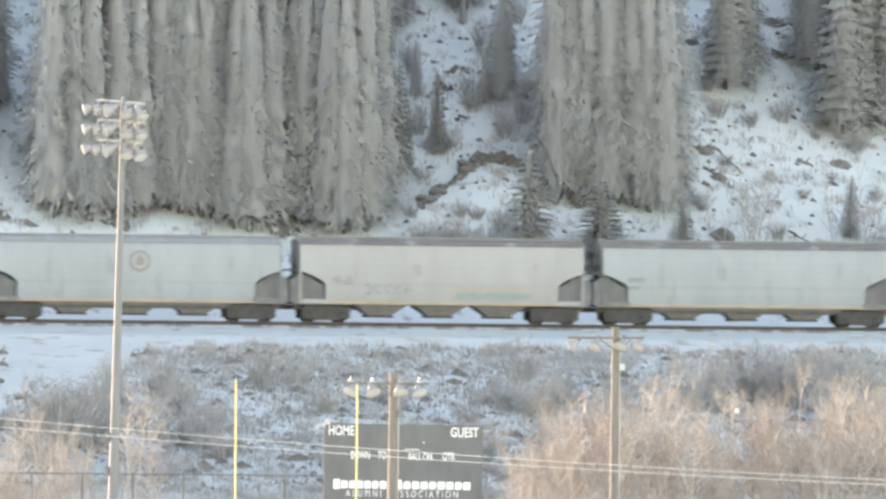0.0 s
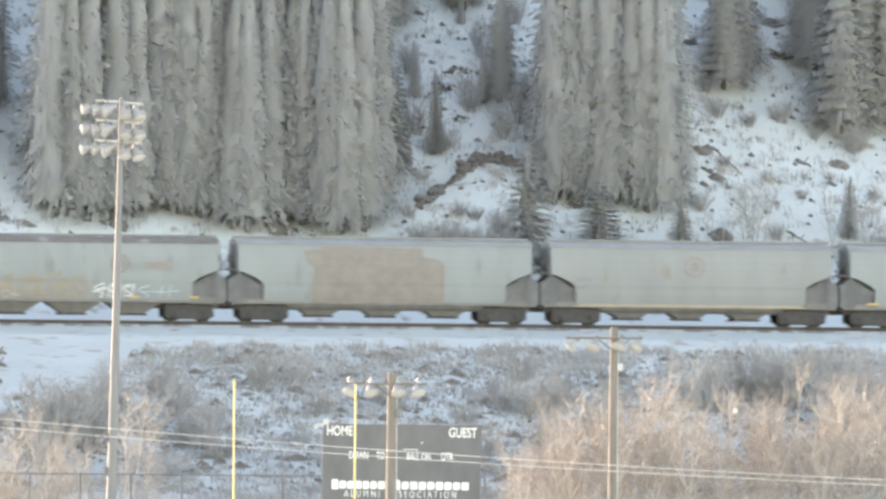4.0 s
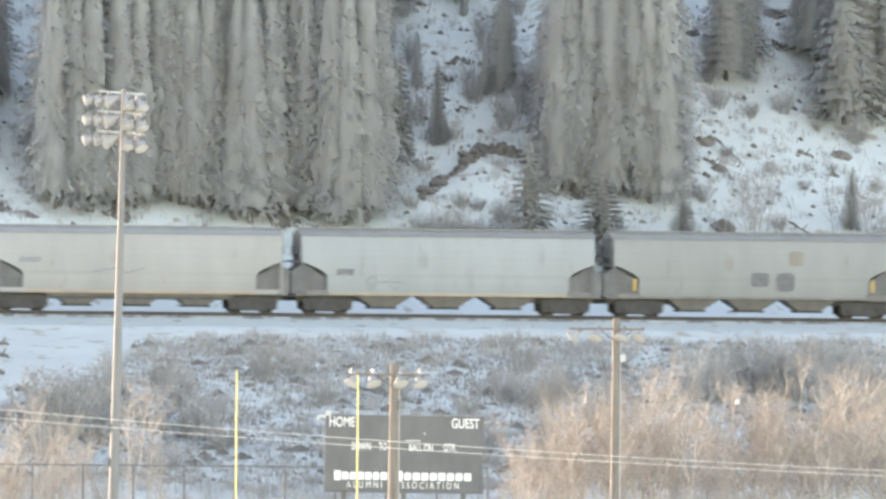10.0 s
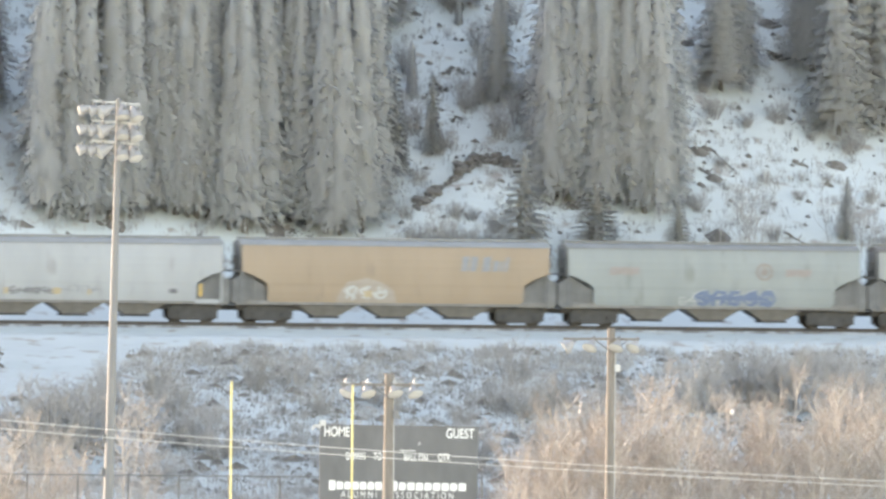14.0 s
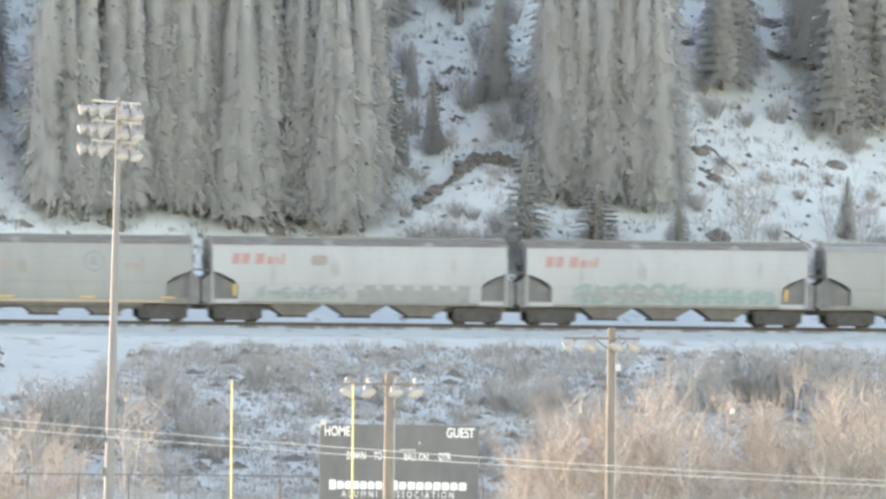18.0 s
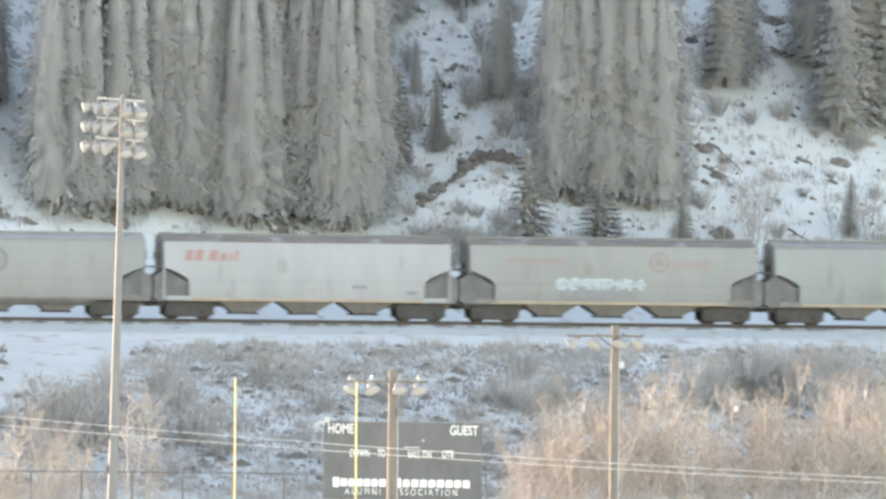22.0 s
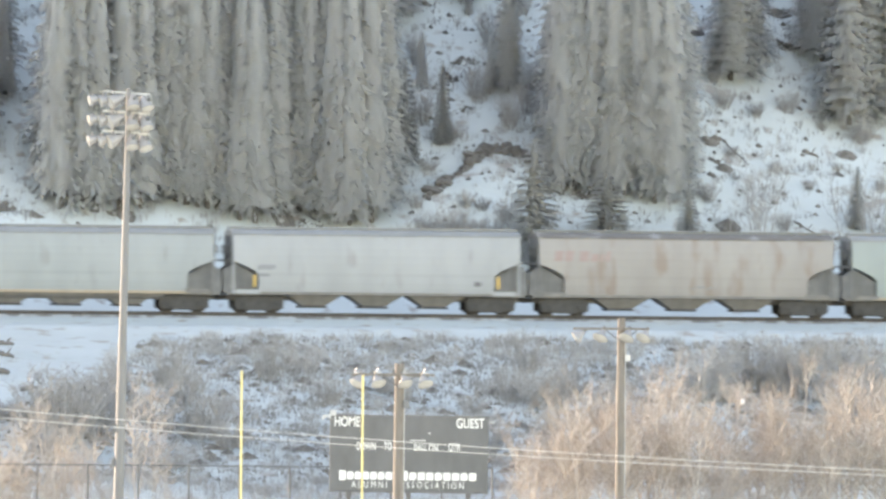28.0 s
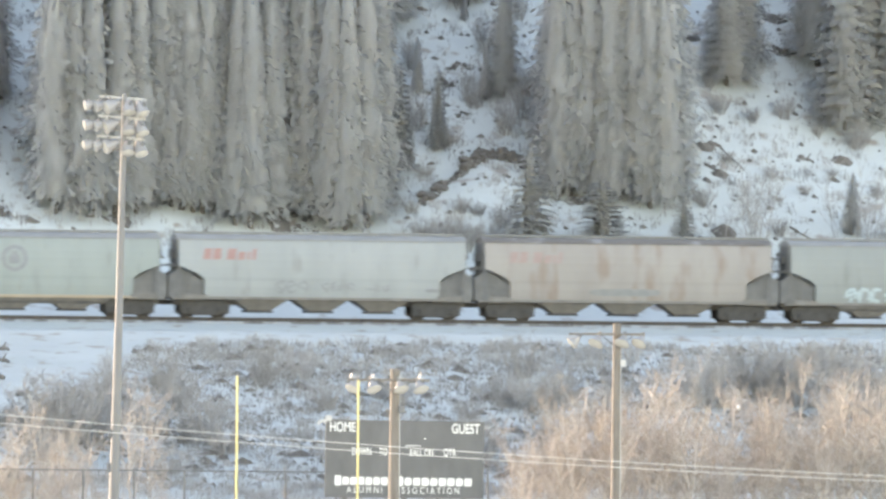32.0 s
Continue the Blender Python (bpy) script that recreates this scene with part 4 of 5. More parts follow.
WEST_EDGE = ((-22.8, 556.4), (-18.9, 556.4), (-17.6, 557.6), (-13.8, 557.8), (-12.8, 557.0), (-11.0, 557.0), (-10.2, 557.9), (-7.4, 557.9), (-6.6, 556.6), (-4.0, 556.8))
EAST_EDGE = ((6.9, 558.4), (9.8, 558.4), (11.6, 557.4), (13.6, 557.6))
close_row(11, WEST_EDGE, 0.95, 0.0, 15.5, 19, 0.74)
close_row(12, WEST_EDGE, 1.15, 1.8, 16, 19, 0.84)
close_row(22, WEST_EDGE, 2.1, 5.0, 15, 19, 0.95)
close_row(27, EAST_EDGE, 0.72, 0.0, 15.5, 18, 0.74)
close_row(15, EAST_EDGE, 1.1, 1.8, 15.5, 18, 0.84)
close_row(16, EAST_EDGE, 1.5, 6.0, 14, 17, 0.85)
grove(13, -6.6, -3.6, 571, 588, 10, 10, 13)
grove(14, -30.0, -27.0, 558, 588, 12, 9, 14)
grove(25, 24.4, 28.8, 566.2, 571, 7, 10, 13, 1.0, (7, 7, 0, 3))
grove(17, 22.8, 28.8, 571.5, 590, 17, 9, 13, 1.0, (7, 0, 3))
grove(18, 3.0, 5.8, 580, 592, 4, 9, 12, 0.8)
grove(19, -3.0, 3.0, 586, 596, 6, 8, 12, 0.8)
grove(21, 1.6, 5.4, 577, 588, 6, 8, 11, 0.9)
grove(20, -3.4, 5.4, 563, 582, 6, 2.2, 5.0, 0.8)
for x, y, h, kind, wide, text in (
                                  (9.7, 557.9, 17.5, 1, 0.72, "tall haze-grey spruce at the edge of a grove"), (17.1, 569.6, 9.5, 7, 1.12, "tall haze-grey spruce beside an open snow slope"), (17.9, 571.5, 10, 7, 1.05, "tall haze-grey spruce beside an open snow slope"),
                                  (17.4, 573, 11, 1, 1.0, "tall haze-grey spruce beside an open snow slope"), (5.05, 552.0, 7.3, 6, 1.15, "slim young spruce near the railway"),
                                  (9.35, 552.2, 5.4, 6, 1.75, "bushy young spruce near the railway"), (14.2, 553, 4.4, 6, 1.1, "small spruce near the railway"),
                                  (-2.6, 562.0, 6.5, 6, 0.75, "thin spruce on a snowy slope"), (-0.4, 563.5, 5.0, 6, 0.7, "thin spruce on a snowy slope"), (24.3, 556, 3.8, 6, 0.85, "thin young spruce on a snowy slope"),
                                  (3.5, 569, 9.5, 7, 0.66, "thin spruce on a snowy slope")):
    spruce(x, y, h, kind, 40 * x, wide, text)


def prism(vs, fs, a, b, r0, r1):
    """A three-sided tapered twig."""
    d = (b - a).normalized()
    s = d.cross(Vector((0.31, 0.52, 0.79))).normalized()
    t = d.cross(s)
    k = len(vs)
    for c, r in ((a, r0), (b, r1)):
        for j in range(3):
            w = 2 * math.pi * j / 3
            vs.append(tuple(c + s * (r * math.cos(w)) + t * (r * math.sin(w))))
    fs += [(k, k + 1, k + 4, k + 3), (k + 1, k + 2, k + 5, k + 4), (k + 2, k, k + 3, k + 5)]


def bush_meshes(seed, height, spread, stems, twig, stem_mat, fine=7, thick=0.03):
    """Upright bare shrub: bent stems that fork into many fine twigs."""
    rng = random.Random(seed)
    sv, sf, tv, tf = [], [], [], []
    for k in range(stems):
        a, lean = rng.uniform(0, 2 * math.pi), spread * math.sqrt(rng.random())
        h = height * rng.uniform(0.55, 1.0) * (1 - 0.25 * (lean / spread) ** 2)
        base = Vector((math.cos(a) * lean * 0.35, math.sin(a) * lean * 0.35, -0.2))
        tip = Vector((math.cos(a) * lean, math.sin(a) * lean, h))
        pts = []
        for i in range(6):
            f = i / 5
            p = base.lerp(tip, f)
            p.x = base.x + (tip.x - base.x) * f ** 1.4 + rng.uniform(-0.14, 0.14) * height * 0.25
            p.y = base.y + (tip.y - base.y) * f ** 1.4 + rng.uniform(-0.06, 0.06) * height * 0.25
            pts.append(p)
        for i in range(5):
            prism(sv, sf, pts[i], pts[i + 1], thick * (1 - 0.16 * i), thick * (0.84 - 0.16 * i))
        for j in range(fine):
            f = rng.uniform(0.2, 0.98)
            i = min(4, int(f * 5))
            p = pts[i].lerp(pts[i + 1], f * 5 - i)
            b = rng.uniform(0, 2 * math.pi)
            ln = height * rng.uniform(0.10, 0.26)
            q = p + Vector((math.cos(b) * 0.75, math.sin(b) * 0.75, rng.uniform(0.35, 1.1))).normalized() * ln
            prism(tv, tf, p, q, thick * 0.45, thick * 0.24)
            for i2 in range(3):
                g = rng.uniform(0.25, 1.0)
                p2 = p.lerp(q, g)
                c = rng.uniform(0, 2 * math.pi)
                q2 = p2 + Vector((math.cos(c) * 0.8, math.sin(c) * 0.8, rng.uniform(0.0, 1.1))).normalized() * ln * rng.uniform(0.35, 0.7)
                prism(tv, tf, p2, q2, thick * 0.26, thick * 0.13)
    out = []
    for name, v, f, m in (("stem_mass", sv, sf, stem_mat), ("twig_mass", tv, tf, twig)):
        me = bpy.data.meshes.new(name)
        me.from_pydata(v, [], f)
        me.materials.append(m)
        out.append(me)
    return out


def sapling_meshes(seed, height, stems, stem_mat, twig_mat, thick=0.05, branches=15, spread=0.9):
    """Slender crooked stems with rising branches and fine twigs, bare."""
    r = random.Random(seed)
    sv, sf, tv, tf = [], [], [], []
    for k in range(stems):
        h = height * (1 if k == 0 else r.uniform(0.6, 0.95))
        a, lean = r.uniform(0, 6.283), r.uniform(0.04, 0.30)
        pts, side = [Vector((r.uniform(-0.4, 0.4), r.uniform(-0.4, 0.4), -0.3))], Vector((math.cos(a) * lean, math.sin(a) * lean, 0))
        for i in range(9):
            side += Vector((r.uniform(-0.15, 0.15), r.uniform(-0.15, 0.15), 0))
            pts.append(pts[-1] + Vector((side.x, side.y, 1)) * (h / 9))
        for i in range(9):
            prism(sv, sf, pts[i], pts[i + 1], thick * (1 - 0.095 * i), thick * (0.905 - 0.095 * i))
        for b in range(branches):
            f = r.uniform(0.26, 0.97) * 9
            i = min(8, int(f))
            p0 = pts[i].lerp(pts[i + 1], f - i)
            c = r.uniform(0, 6.283)
            ln = (0.35 + 0.75 * (1 - f / 9) + 0.25 * r.random()) * spread * height / 7
            d = Vector((math.cos(c), math.sin(c), r.uniform(0.35, 1.7))).normalized()
            p1 = p0 + d * ln
            p2 = p1 + (d + Vector((r.uniform(-0.3, 0.3), r.uniform(-0.3, 0.3), 0.45))).normalized() * ln * 0.8
            prism(sv, sf, p0, p1, thick * 0.40, thick * 0.28), prism(tv, tf, p1, p2, thick * 0.28, thick * 0.15)
            for t in range(5):
                g = r.random() * 2
                q = p0.lerp(p1, g) if g < 1 else p1.lerp(p2, g - 1)
                e = r.uniform(0, 6.283)
                q2 = q + Vector((math.cos(e), math.sin(e), r.uniform(0.0, 1.6))).normalized() * ln * r.uniform(0.3, 0.75)
                prism(tv, tf, q, q2, thick * 0.20, thick * 0.12)
                for t2 in range(2):
                    w = q.lerp(q2, r.uniform(0.2, 1))
                    e = r.uniform(0, 6.283)
                    prism(tv, tf, w, w + Vector((math.cos(e), math.sin(e), r.uniform(-0.3, 1.3))).normalized() * ln * r.uniform(0.15, 0.45), thick * 0.15, thick * 0.10)
    out = []
    for name, v, f, m in (("stem_mass", sv, sf, stem_mat), ("twig_mass", tv, tf, twig_mat)):
        me = bpy.data.meshes.new(name)
        me.from_pydata(v, [], f)
        me.materials.append(m)
        out.append(me)
    return out


SAPLINGS = [sapling_meshes(71 + k, 7, n, PALE_TWIG, TWIG, 0.045, b, 1.3) for k, (n, b) in enumerate(((3, 17), (4, 15), (2, 20), (3, 15), (4, 16), (3, 19)))]
GREY_SAPLINGS = [sapling_meshes(81 + k, 7, n, GREY_TWIG, GREY_TWIG, 0.045, b) for k, (n, b) in enumerate(((5, 15), (2, 16)))]
BRAMBLES = [bush_meshes(31 + k, h, s, n, GREY_TWIG, GREY_TWIG, f, 0.03) for k, (h, s, n, f) in enumerate(((2.4, 1.7, 40, 8), (1.7, 1.5, 36, 8), (3.4, 1.5, 26, 9)))]


def bush(meshes, x, y, size, turn, name, label, group):
    y = along(x, y)
    ob = empty(name, pose(x, y, ground_z(x, y), 0, 0, turn), label, "bush", group)
    for me in meshes:
        piece = hang(me.name.split(".")[0], me, ob, at=Matrix.Diagonal((size, size, size, 1)))
        piece["kind"] = "stuff"
    return ob


rng = random.Random(5)
CREST_X, CREST_H = (2.6, 3.6, 6.1, 8.9, 11.7, 13.3, 15.0, 17.3, 19.5, 23.0), (4.6, 6.2, 7.9, 9.0, 9.0, 8.0, 7.4, 8.2, 8.8, 9.6)
for k in range(58):  # the sunlit thicket beyond the fence
    u = (k + rng.random()) / 58
    x = 3.4 + 19.6 * u
    y = 462.5 + 8.5 * ((k * 0.618) % 1)
    tall = float(np.interp(x, CREST_X, CREST_H)) * rng.uniform(0.58, 0.94)
    bush(SAPLINGS[k % 6], x, y, tall / 7, rng.uniform(0, 360), "bare_sapling", "bare tan sapling with pale stems in low sunlight", "sunlit thicket of saplings")
for x, y, tall, k in ((-21.4, 464, 6.3, 0), (-20.3, 466, 6.0, 3), (-19.2, 465, 7.0, 1), (-18.2, 467, 5.2, 5), (-15.3, 465, 7.9, 2), (-14.4, 467, 5.8, 2), (-22.6, 467, 5.6, 3), (-21.0, 462, 4.6, 4), (-19.8, 463, 4.2, 1), (-18.8, 462.5, 5.0, 0), (-17.2, 464, 4.4, 3), (-22.0, 463, 5.0, 5), (-16.4, 463, 3.8, 1), (-13.6, 463, 4.0, 0), (-9.6, 463, 2.6, 4), (-8.6, 464, 2.4, 1), (-7.6, 463.5, 2.6, 3)):
    bush(SAPLINGS[k], x, y, tall / 7, 70 * x, "bare_sapling", "bare tan sapling behind the chain-link fence", "saplings behind the fence")
for k in range(26):  # grey scrub on the bank in shade
    x = rng.uniform(-23, 24)
    y = rng.uniform(480, 512)
    bush(BRAMBLES[k % 2], x, y, rng.uniform(0.6, 1.1), rng.uniform(0, 360), "scrub_bush", "grey leafless scrub bush on the snowy bank", "scrub on the bank")
for x, y, s, k in ((-19.8, 487, 1.6, 0), (-18.2, 489, 1.45, 0), (-20.9, 490, 1.4, 0), (-19.0, 493, 1.2, 0), (-14.9, 505, 0.95, 0), (-13.8, 499, 0.9, 0), (-15.2, 493, 1.1, 1), (-17.0, 495, 0.7, 1), (-11.9, 497, 0.7, 1), (-6.2, 499, 0.7, 0), (-3.4, 503, 0.7, 1), (3.2, 500, 0.8, 0), (6.4, 505, 0.75, 1), (9.2, 501, 0.8, 0), (-13.2, 490, 1.1, 1), (-9.6, 507, 0.9, 0), (-7.8, 509, 1.1, 1), (-11.2, 486, 1.1, 1), (-4.6, 482, 1.1, 0)):
    bush(BRAMBLES[k], x, y, s, 50 * x, "scrub_bush", "dense grey leafless scrub bush on the snowy bank", "scrub on the bank")
for x, y, s, k in ((1.8, 484, 1.1, 0), (0.4, 486, 1.0, 1), (14, 500, 1.3, 0), (16.5, 503, 1.3, 0), (19, 501, 1.4, 0), (21.5, 499, 1.4, 0),
                   (23.5, 503, 1.3, 0), (15, 508, 1.2, 1), (18, 509, 1.2, 1), (21, 510, 1.2, 1)):
    bush(BRAMBLES[k], x, y, s, 50 * x, "scrub_bush", "dense grey leafless scrub bush on the snowy bank", "scrub on the bank")
for x, y, s, k in ((22.3, 552, 0.7, 2), (0.0, 554, 0.8, 0), (-1.4, 555, 0.7, 1), (2.6, 553.5, 0.8, 1), (1.2, 553.2, 0.8, 0), (-0.6, 552.6, 0.6, 1), (0.6, 552.2, 0.55, 0), (2.0, 555.6, 0.5, 1), (3.6, 552.6, 0.6, 0), (-2.0, 557.2, 0.5, 1), (1.0, 556.0, 0.45, 0), (3.4, 554.6, 0.6, 0), (-2.6, 553.6, 0.7, 0), (16.6, 567, 0.6, 0), (18.6, 566.5, 0.6, 1), (20.6, 567, 0.6, 0), (25, 565, 0.7, 0), (15.4, 558, 0.7, 1), (17.0, 562.5, 0.4, 1), (19.6, 561, 0.35, 0), (21.6, 559.5, 0.4, 1), (23.4, 562, 0.35, 1), (26.0, 560, 0.4, 0), (20.0, 555.5, 0.45, 0), (22.6, 566, 0.4, 1), (16.0, 569, 0.4, 0), (26.5, 555, 0.5, 1)):
    bush(BRAMBLES[k], x, y, s, 50 * x, "bare_shrub", "bare grey shrub on the snowy hillside", "shrubs on the hill")
for x, y, s, k in ((-1.8, 566, 0.8, 2), (1.8, 568, 0.9, 2), (3.6, 565, 0.8, 2), (-2.2, 572, 0.6, 2), (0.8, 578, 0.6, 2), (2.4, 574, 0.7, 2), (4.4, 577, 0.7, 2), (5.2, 570, 0.6, 0), (0.4, 564, 0.7, 1), (4.6, 566.5, 0.8, 2), (-1.2, 561, 0.5, 1)):
    bush(BRAMBLES[k], x, y, s, 50 * x, "bare_shrub", "bare grey shrub on the snowy hillside", "shrubs on the hill")
for x, y, tall, k in ((18.3, 552.5, 7.8, 0), (18.6, 552.9, 6.6, 1), (23.9, 553, 6.4, 1), (3.9, 571, 5.5, 1), (-1.0, 567, 4.5, 1), (16.2, 554, 4.2, 1), (25.2, 554.5, 4.6, 0)):
    bush(GREY_SAPLINGS[k], x, y, tall / 7, 50 * x, "bare_tree", "slender bare grey tree on the snowy hillside", "bare trees on the hill")


def tufts(name, label, seed, count, area, h0, h1, mat, gather, cut, blades=7, drawn=1.0):
    """Dead grass and stalks in uneven drifts."""
    r, vs, fs = random.Random(seed), [], []
    x0, x1, y0, y1 = area
    made = 0
    while made < count:
        x, y = r.uniform(x0, x1), r.uniform(y0, y1)
        if (x < -17 and 500 < y < 530) or noise.fractal(Vector((x * gather, y * gather * drawn, seed)), 1.0, 2.0, 3) < cut + r.uniform(-0.25, 0.25):
            made += 0.12
            continue
        made += 1
        y = along(x, y)
        z = ground_z(x, y)
        for b in range(blades):
            h, a = r.uniform(h0, h1), r.uniform(0, 6.283)
            w = 0.012 + 0.018 * r.random()
            ox, oy = x + r.uniform(-0.28, 0.28), y + r.uniform(-0.28, 0.28)
            lx, ly = r.uniform(-0.35, 0.35) * h, r.uniform(-0.35, 0.35) * h
            k = len(vs)
            vs += [(ox - w * math.cos(a), oy - w * math.sin(a), z - 0.05), (ox + w * math.cos(a), oy + w * math.sin(a), z - 0.05), (ox + lx, oy + ly, z + h)]
            vs += [(ox + lx * 0.5, oy + ly * 0.5, z + h * 0.5), (ox + lx * 0.5 + w, oy + ly * 0.5, z + h * 0.55), (ox + lx * 0.5 + r.uniform(-0.3, 0.3) * h, oy, z + h * r.uniform(0.8, 1.1))]
            fs += [(k, k + 1, k + 2), (k + 3, k + 4, k + 5)]
    return tagged(raw(name, vs, fs, mat), label, "dead grass", kind="stuff")


tufts("bank_grass", "grey dead grass and stalks poking through the snow", 41, 6600, (-26, 26, 476, 521), 0.08, 0.40, BRUSH, 0.9, 0.13, 7, 0.25)
tufts("bank_weeds", "small dark weed clumps dotted over the snowy bank", 45, 9500, (-26, 26, 476, 521), 0.09, 0.30, WEED, 3.2, 0.20, 7, 0.4)
tufts("bank_crest_grass", "tall dead weeds along the crest of the bank", 42, 1000, (-18, 26, 514, 522), 0.12, 0.55, BRUSH, 0.5, 0.05, 7, 0.3)
tufts("hill_grass", "dead grass tufts on the snowy hill", 43, 5600, (-28, 29, 551, 582), 0.12, 0.42, BRUSH, 0.7, 0.06, 8, 0.8)
tufts("field_grass", "pale dead grass at the foot of the bank", 44, 900, (-24, 8, 464, 478), 0.2, 0.6, BRUSH, 0.2, 0.0)


def clods(name, label, seed, count, area, s0, s1):
    """Stones and clods half sunk in the snow."""
    r, vs, fs = random.Random(seed), [], []
    x0, x1, y0, y1 = area
    for c in range(count):
        x, y, s = r.uniform(x0, x1), r.uniform(y0, y1), r.uniform(s0, s1) * (3 if r.random() < 0.06 else 1)
        if x < -17 and 500 < y < 530:
            continue
        y = along(x, y)
        z, k = ground_z(x, y), len(vs)
        for q in range(6):
            a = q * math.pi / 3
            vs.append((x + 1.7 * s * math.cos(a) * r.uniform(0.6, 1.2), y + s * math.sin(a) * r.uniform(0.6, 1.2), z - 0.1 + 0.62 * s * math.sin(a)))
        vs.append((x, y - s * 0.5, z + s * r.uniform(0.5, 0.9)))
        fs += [(k + q, k + (q + 1) % 6, k + 6) for q in range(6)]
    return tagged(raw(name, vs, fs, EARTH), label, "stones", kind="stuff")


clods("hill_stones", "dark stones and clods scattered on the snow slope", 51, 800, (-28, 29, 551, 582), 0.07, 0.24)
clods("bank_stones", "dark stones and clods on the snowy bank", 52, 4000, (-26, 26, 478, 521), 0.07, 0.16)


def earth_ledge(points, deep, tall, seed, label):
    """An eroded lip of bare earth that follows the slope, ragged above and below."""
    r, vs, fs = random.Random(seed), [], []
    pts = [Vector((x, along(x, y))) for x, y in points]
    rows = []
    for a, b in zip(pts, pts[1:]):
        n = max(3, int((b - a).length / 0.22))
        rows += [a.lerp(b, i / n) for i in range(n)]
    for p in rows:
        gate = max(0.25, min(1.2, 0.65 + 1.6 * noise.noise(Vector((p.x * 0.9, p.y * 0.5, seed)))))
        for c in range(6):
            s = tall * gate * r.uniform(0.10, 0.34)
            cx, cy = p.x + r.uniform(-0.25, 0.25), p.y + r.uniform(-0.6, 0.6) * deep
            cz = ground_z(cx, cy) + tall * gate * r.uniform(-0.1, 0.55)
            k = len(vs)
            for q in range(7):
                a = q * 2 * math.pi / 7
                vs.append((cx + 1.4 * s * math.cos(a) * r.uniform(0.6, 1.25), cy + 0.35 * s * math.sin(a), cz + s * 0.75 * math.sin(a) * r.uniform(0.6, 1.3)))
            vs.append((cx + r.uniform(-0.3, 0.3) * s, cy - s * 0.8, cz + s * r.uniform(-0.1, 0.35)))
            vs.append((cx, cy + 0.9, cz - 0.75))
            fs += [(k + q, k + (q + 1) % 7, k + 7) for q in range(7)] + [(k + (q + 1) % 7, k + q, k + 8) for q in range(7)]
    return tagged(raw("earth_ledge", vs, fs, EARTH), label, "earth bank", "earth ledges on the hill")


earth_ledge([(-1.2, 557.9), (0.5, 559.8), (1.8, 561.5), (3.0, 562.1), (4.2, 561.5), (5.6, 559.8)], 0.7, 1.15, 61, "dark eroded earth lip above a snow mound")
earth_ledge([(5.4, 558.6), (6.8, 557.8), (8.6, 557.6), (9.8, 558.2)], 0.4, 0.5, 62, "dark eroded earth lip under spruces")
earth_ledge([(-0.4, 571.4), (0.8, 572.2), (1.8, 572.2)], 0.35, 0.35, 63, "thin dark earth lip on the slope")
earth_ledge([(-1.6, 569.5), (-0.6, 569.9), (0.4, 570.3)], 0.4, 0.5, 68, "thin dark earth lip on the slope")
earth_ledge([(0.2, 566.8), (1.4, 567.2), (2.0, 567.0)], 0.3, 0.25, 64, "thin dark earth lip on the slope")
earth_ledge([(20.3, 573.2), (21.4, 573.2), (23.0, 573.6)], 0.4, 0.6, 65, "dark earth lip under the upper spruces")
earth_ledge([(-27.5, 555.8), (-25.8, 555.9), (-24.4, 555.6)], 0.4, 0.5, 66, "dark earth lip in the snow beside the spruces")
earth_ledge([(-10.2, 556.4), (-8.6, 556.8), (-7.2, 556.5)], 0.4, 0.4, 67, "dark earth lip in the snow between spruces")


def fallen_log(a, b, r):
    bm = bmesh.new()
    a, b = ((x, along(x, y)) for x, y in (a, b))
    a, b = Vector((*a, ground_z(*a) + r * 0.6)), Vector((*b, ground_z(*b) + r * 0.6))
    last = a
    for i in range(1, 6):
        nxt = a.lerp(b, i / 5) + Vector((0, 0, 0.05 * math.sin(i * 2.1)))
        rod(bm, last, nxt, r * (1.15 - 0.12 * i), r * (1.03 - 0.12 * i), 7)
        last = nxt
    rod(bm, a.lerp(b, 0.5), a.lerp(b, 0.5) + Vector((0.25, -0.1, 0.35)), r * 0.4, r * 0.2, 5)
    return tagged(part("fallen_log", bm, BARK), "dark fallen log lying on the snow slope", "log", "fallen logs on the hill")


for a, b, r in (((16.3, 564.2), (18.0, 561.6), 0.07), ((15.6, 561.9), (16.8, 561.2), 0.10), ((21.4, 563.6), (22.3, 563.2), 0.12), ((14.2, 559.3), (15.4, 559.0), 0.09), ((20.6, 556.2), (22.2, 554.8), 0.08), ((23.0, 554.6), (24.2, 555.2), 0.12)):
    fallen_log(a, b, r)
for a, b in (((19.2, 512.0), (22.8, 512.6)), ((19.0, 509.0), (23.0, 509.4))):
    bm = bmesh.new()
    a, b = ((x, along(x, y)) for x, y in (a, b))
    a, b = Vector((*a, ground_z(*a) + 0.12)), Vector((*b, ground_z(*b) + 0.12))
    for i in range(4):
        rod(bm, a.lerp(b, i / 4), a.lerp(b, (i + 1) / 4), 0.07 - 0.008 * i, 0.062 - 0.008 * i, 7)
    tagged(part("fallen_pole", bm, PALE_TWIG), "pale barkless pole lying in the bank scrub", "log", "fallen poles on the bank")
for a, b, r in (((-24.5, 517.5), (-23.7, 517.0), 0.16), ((-24.3, 513.5), (-23.5, 513.0), 0.15), ((-25.0, 508.5), (-23.5, 507.4), 0.27), ((-22.6, 503.0), (-21.8, 503.4), 0.16)):
    fallen_log(a, b, r)


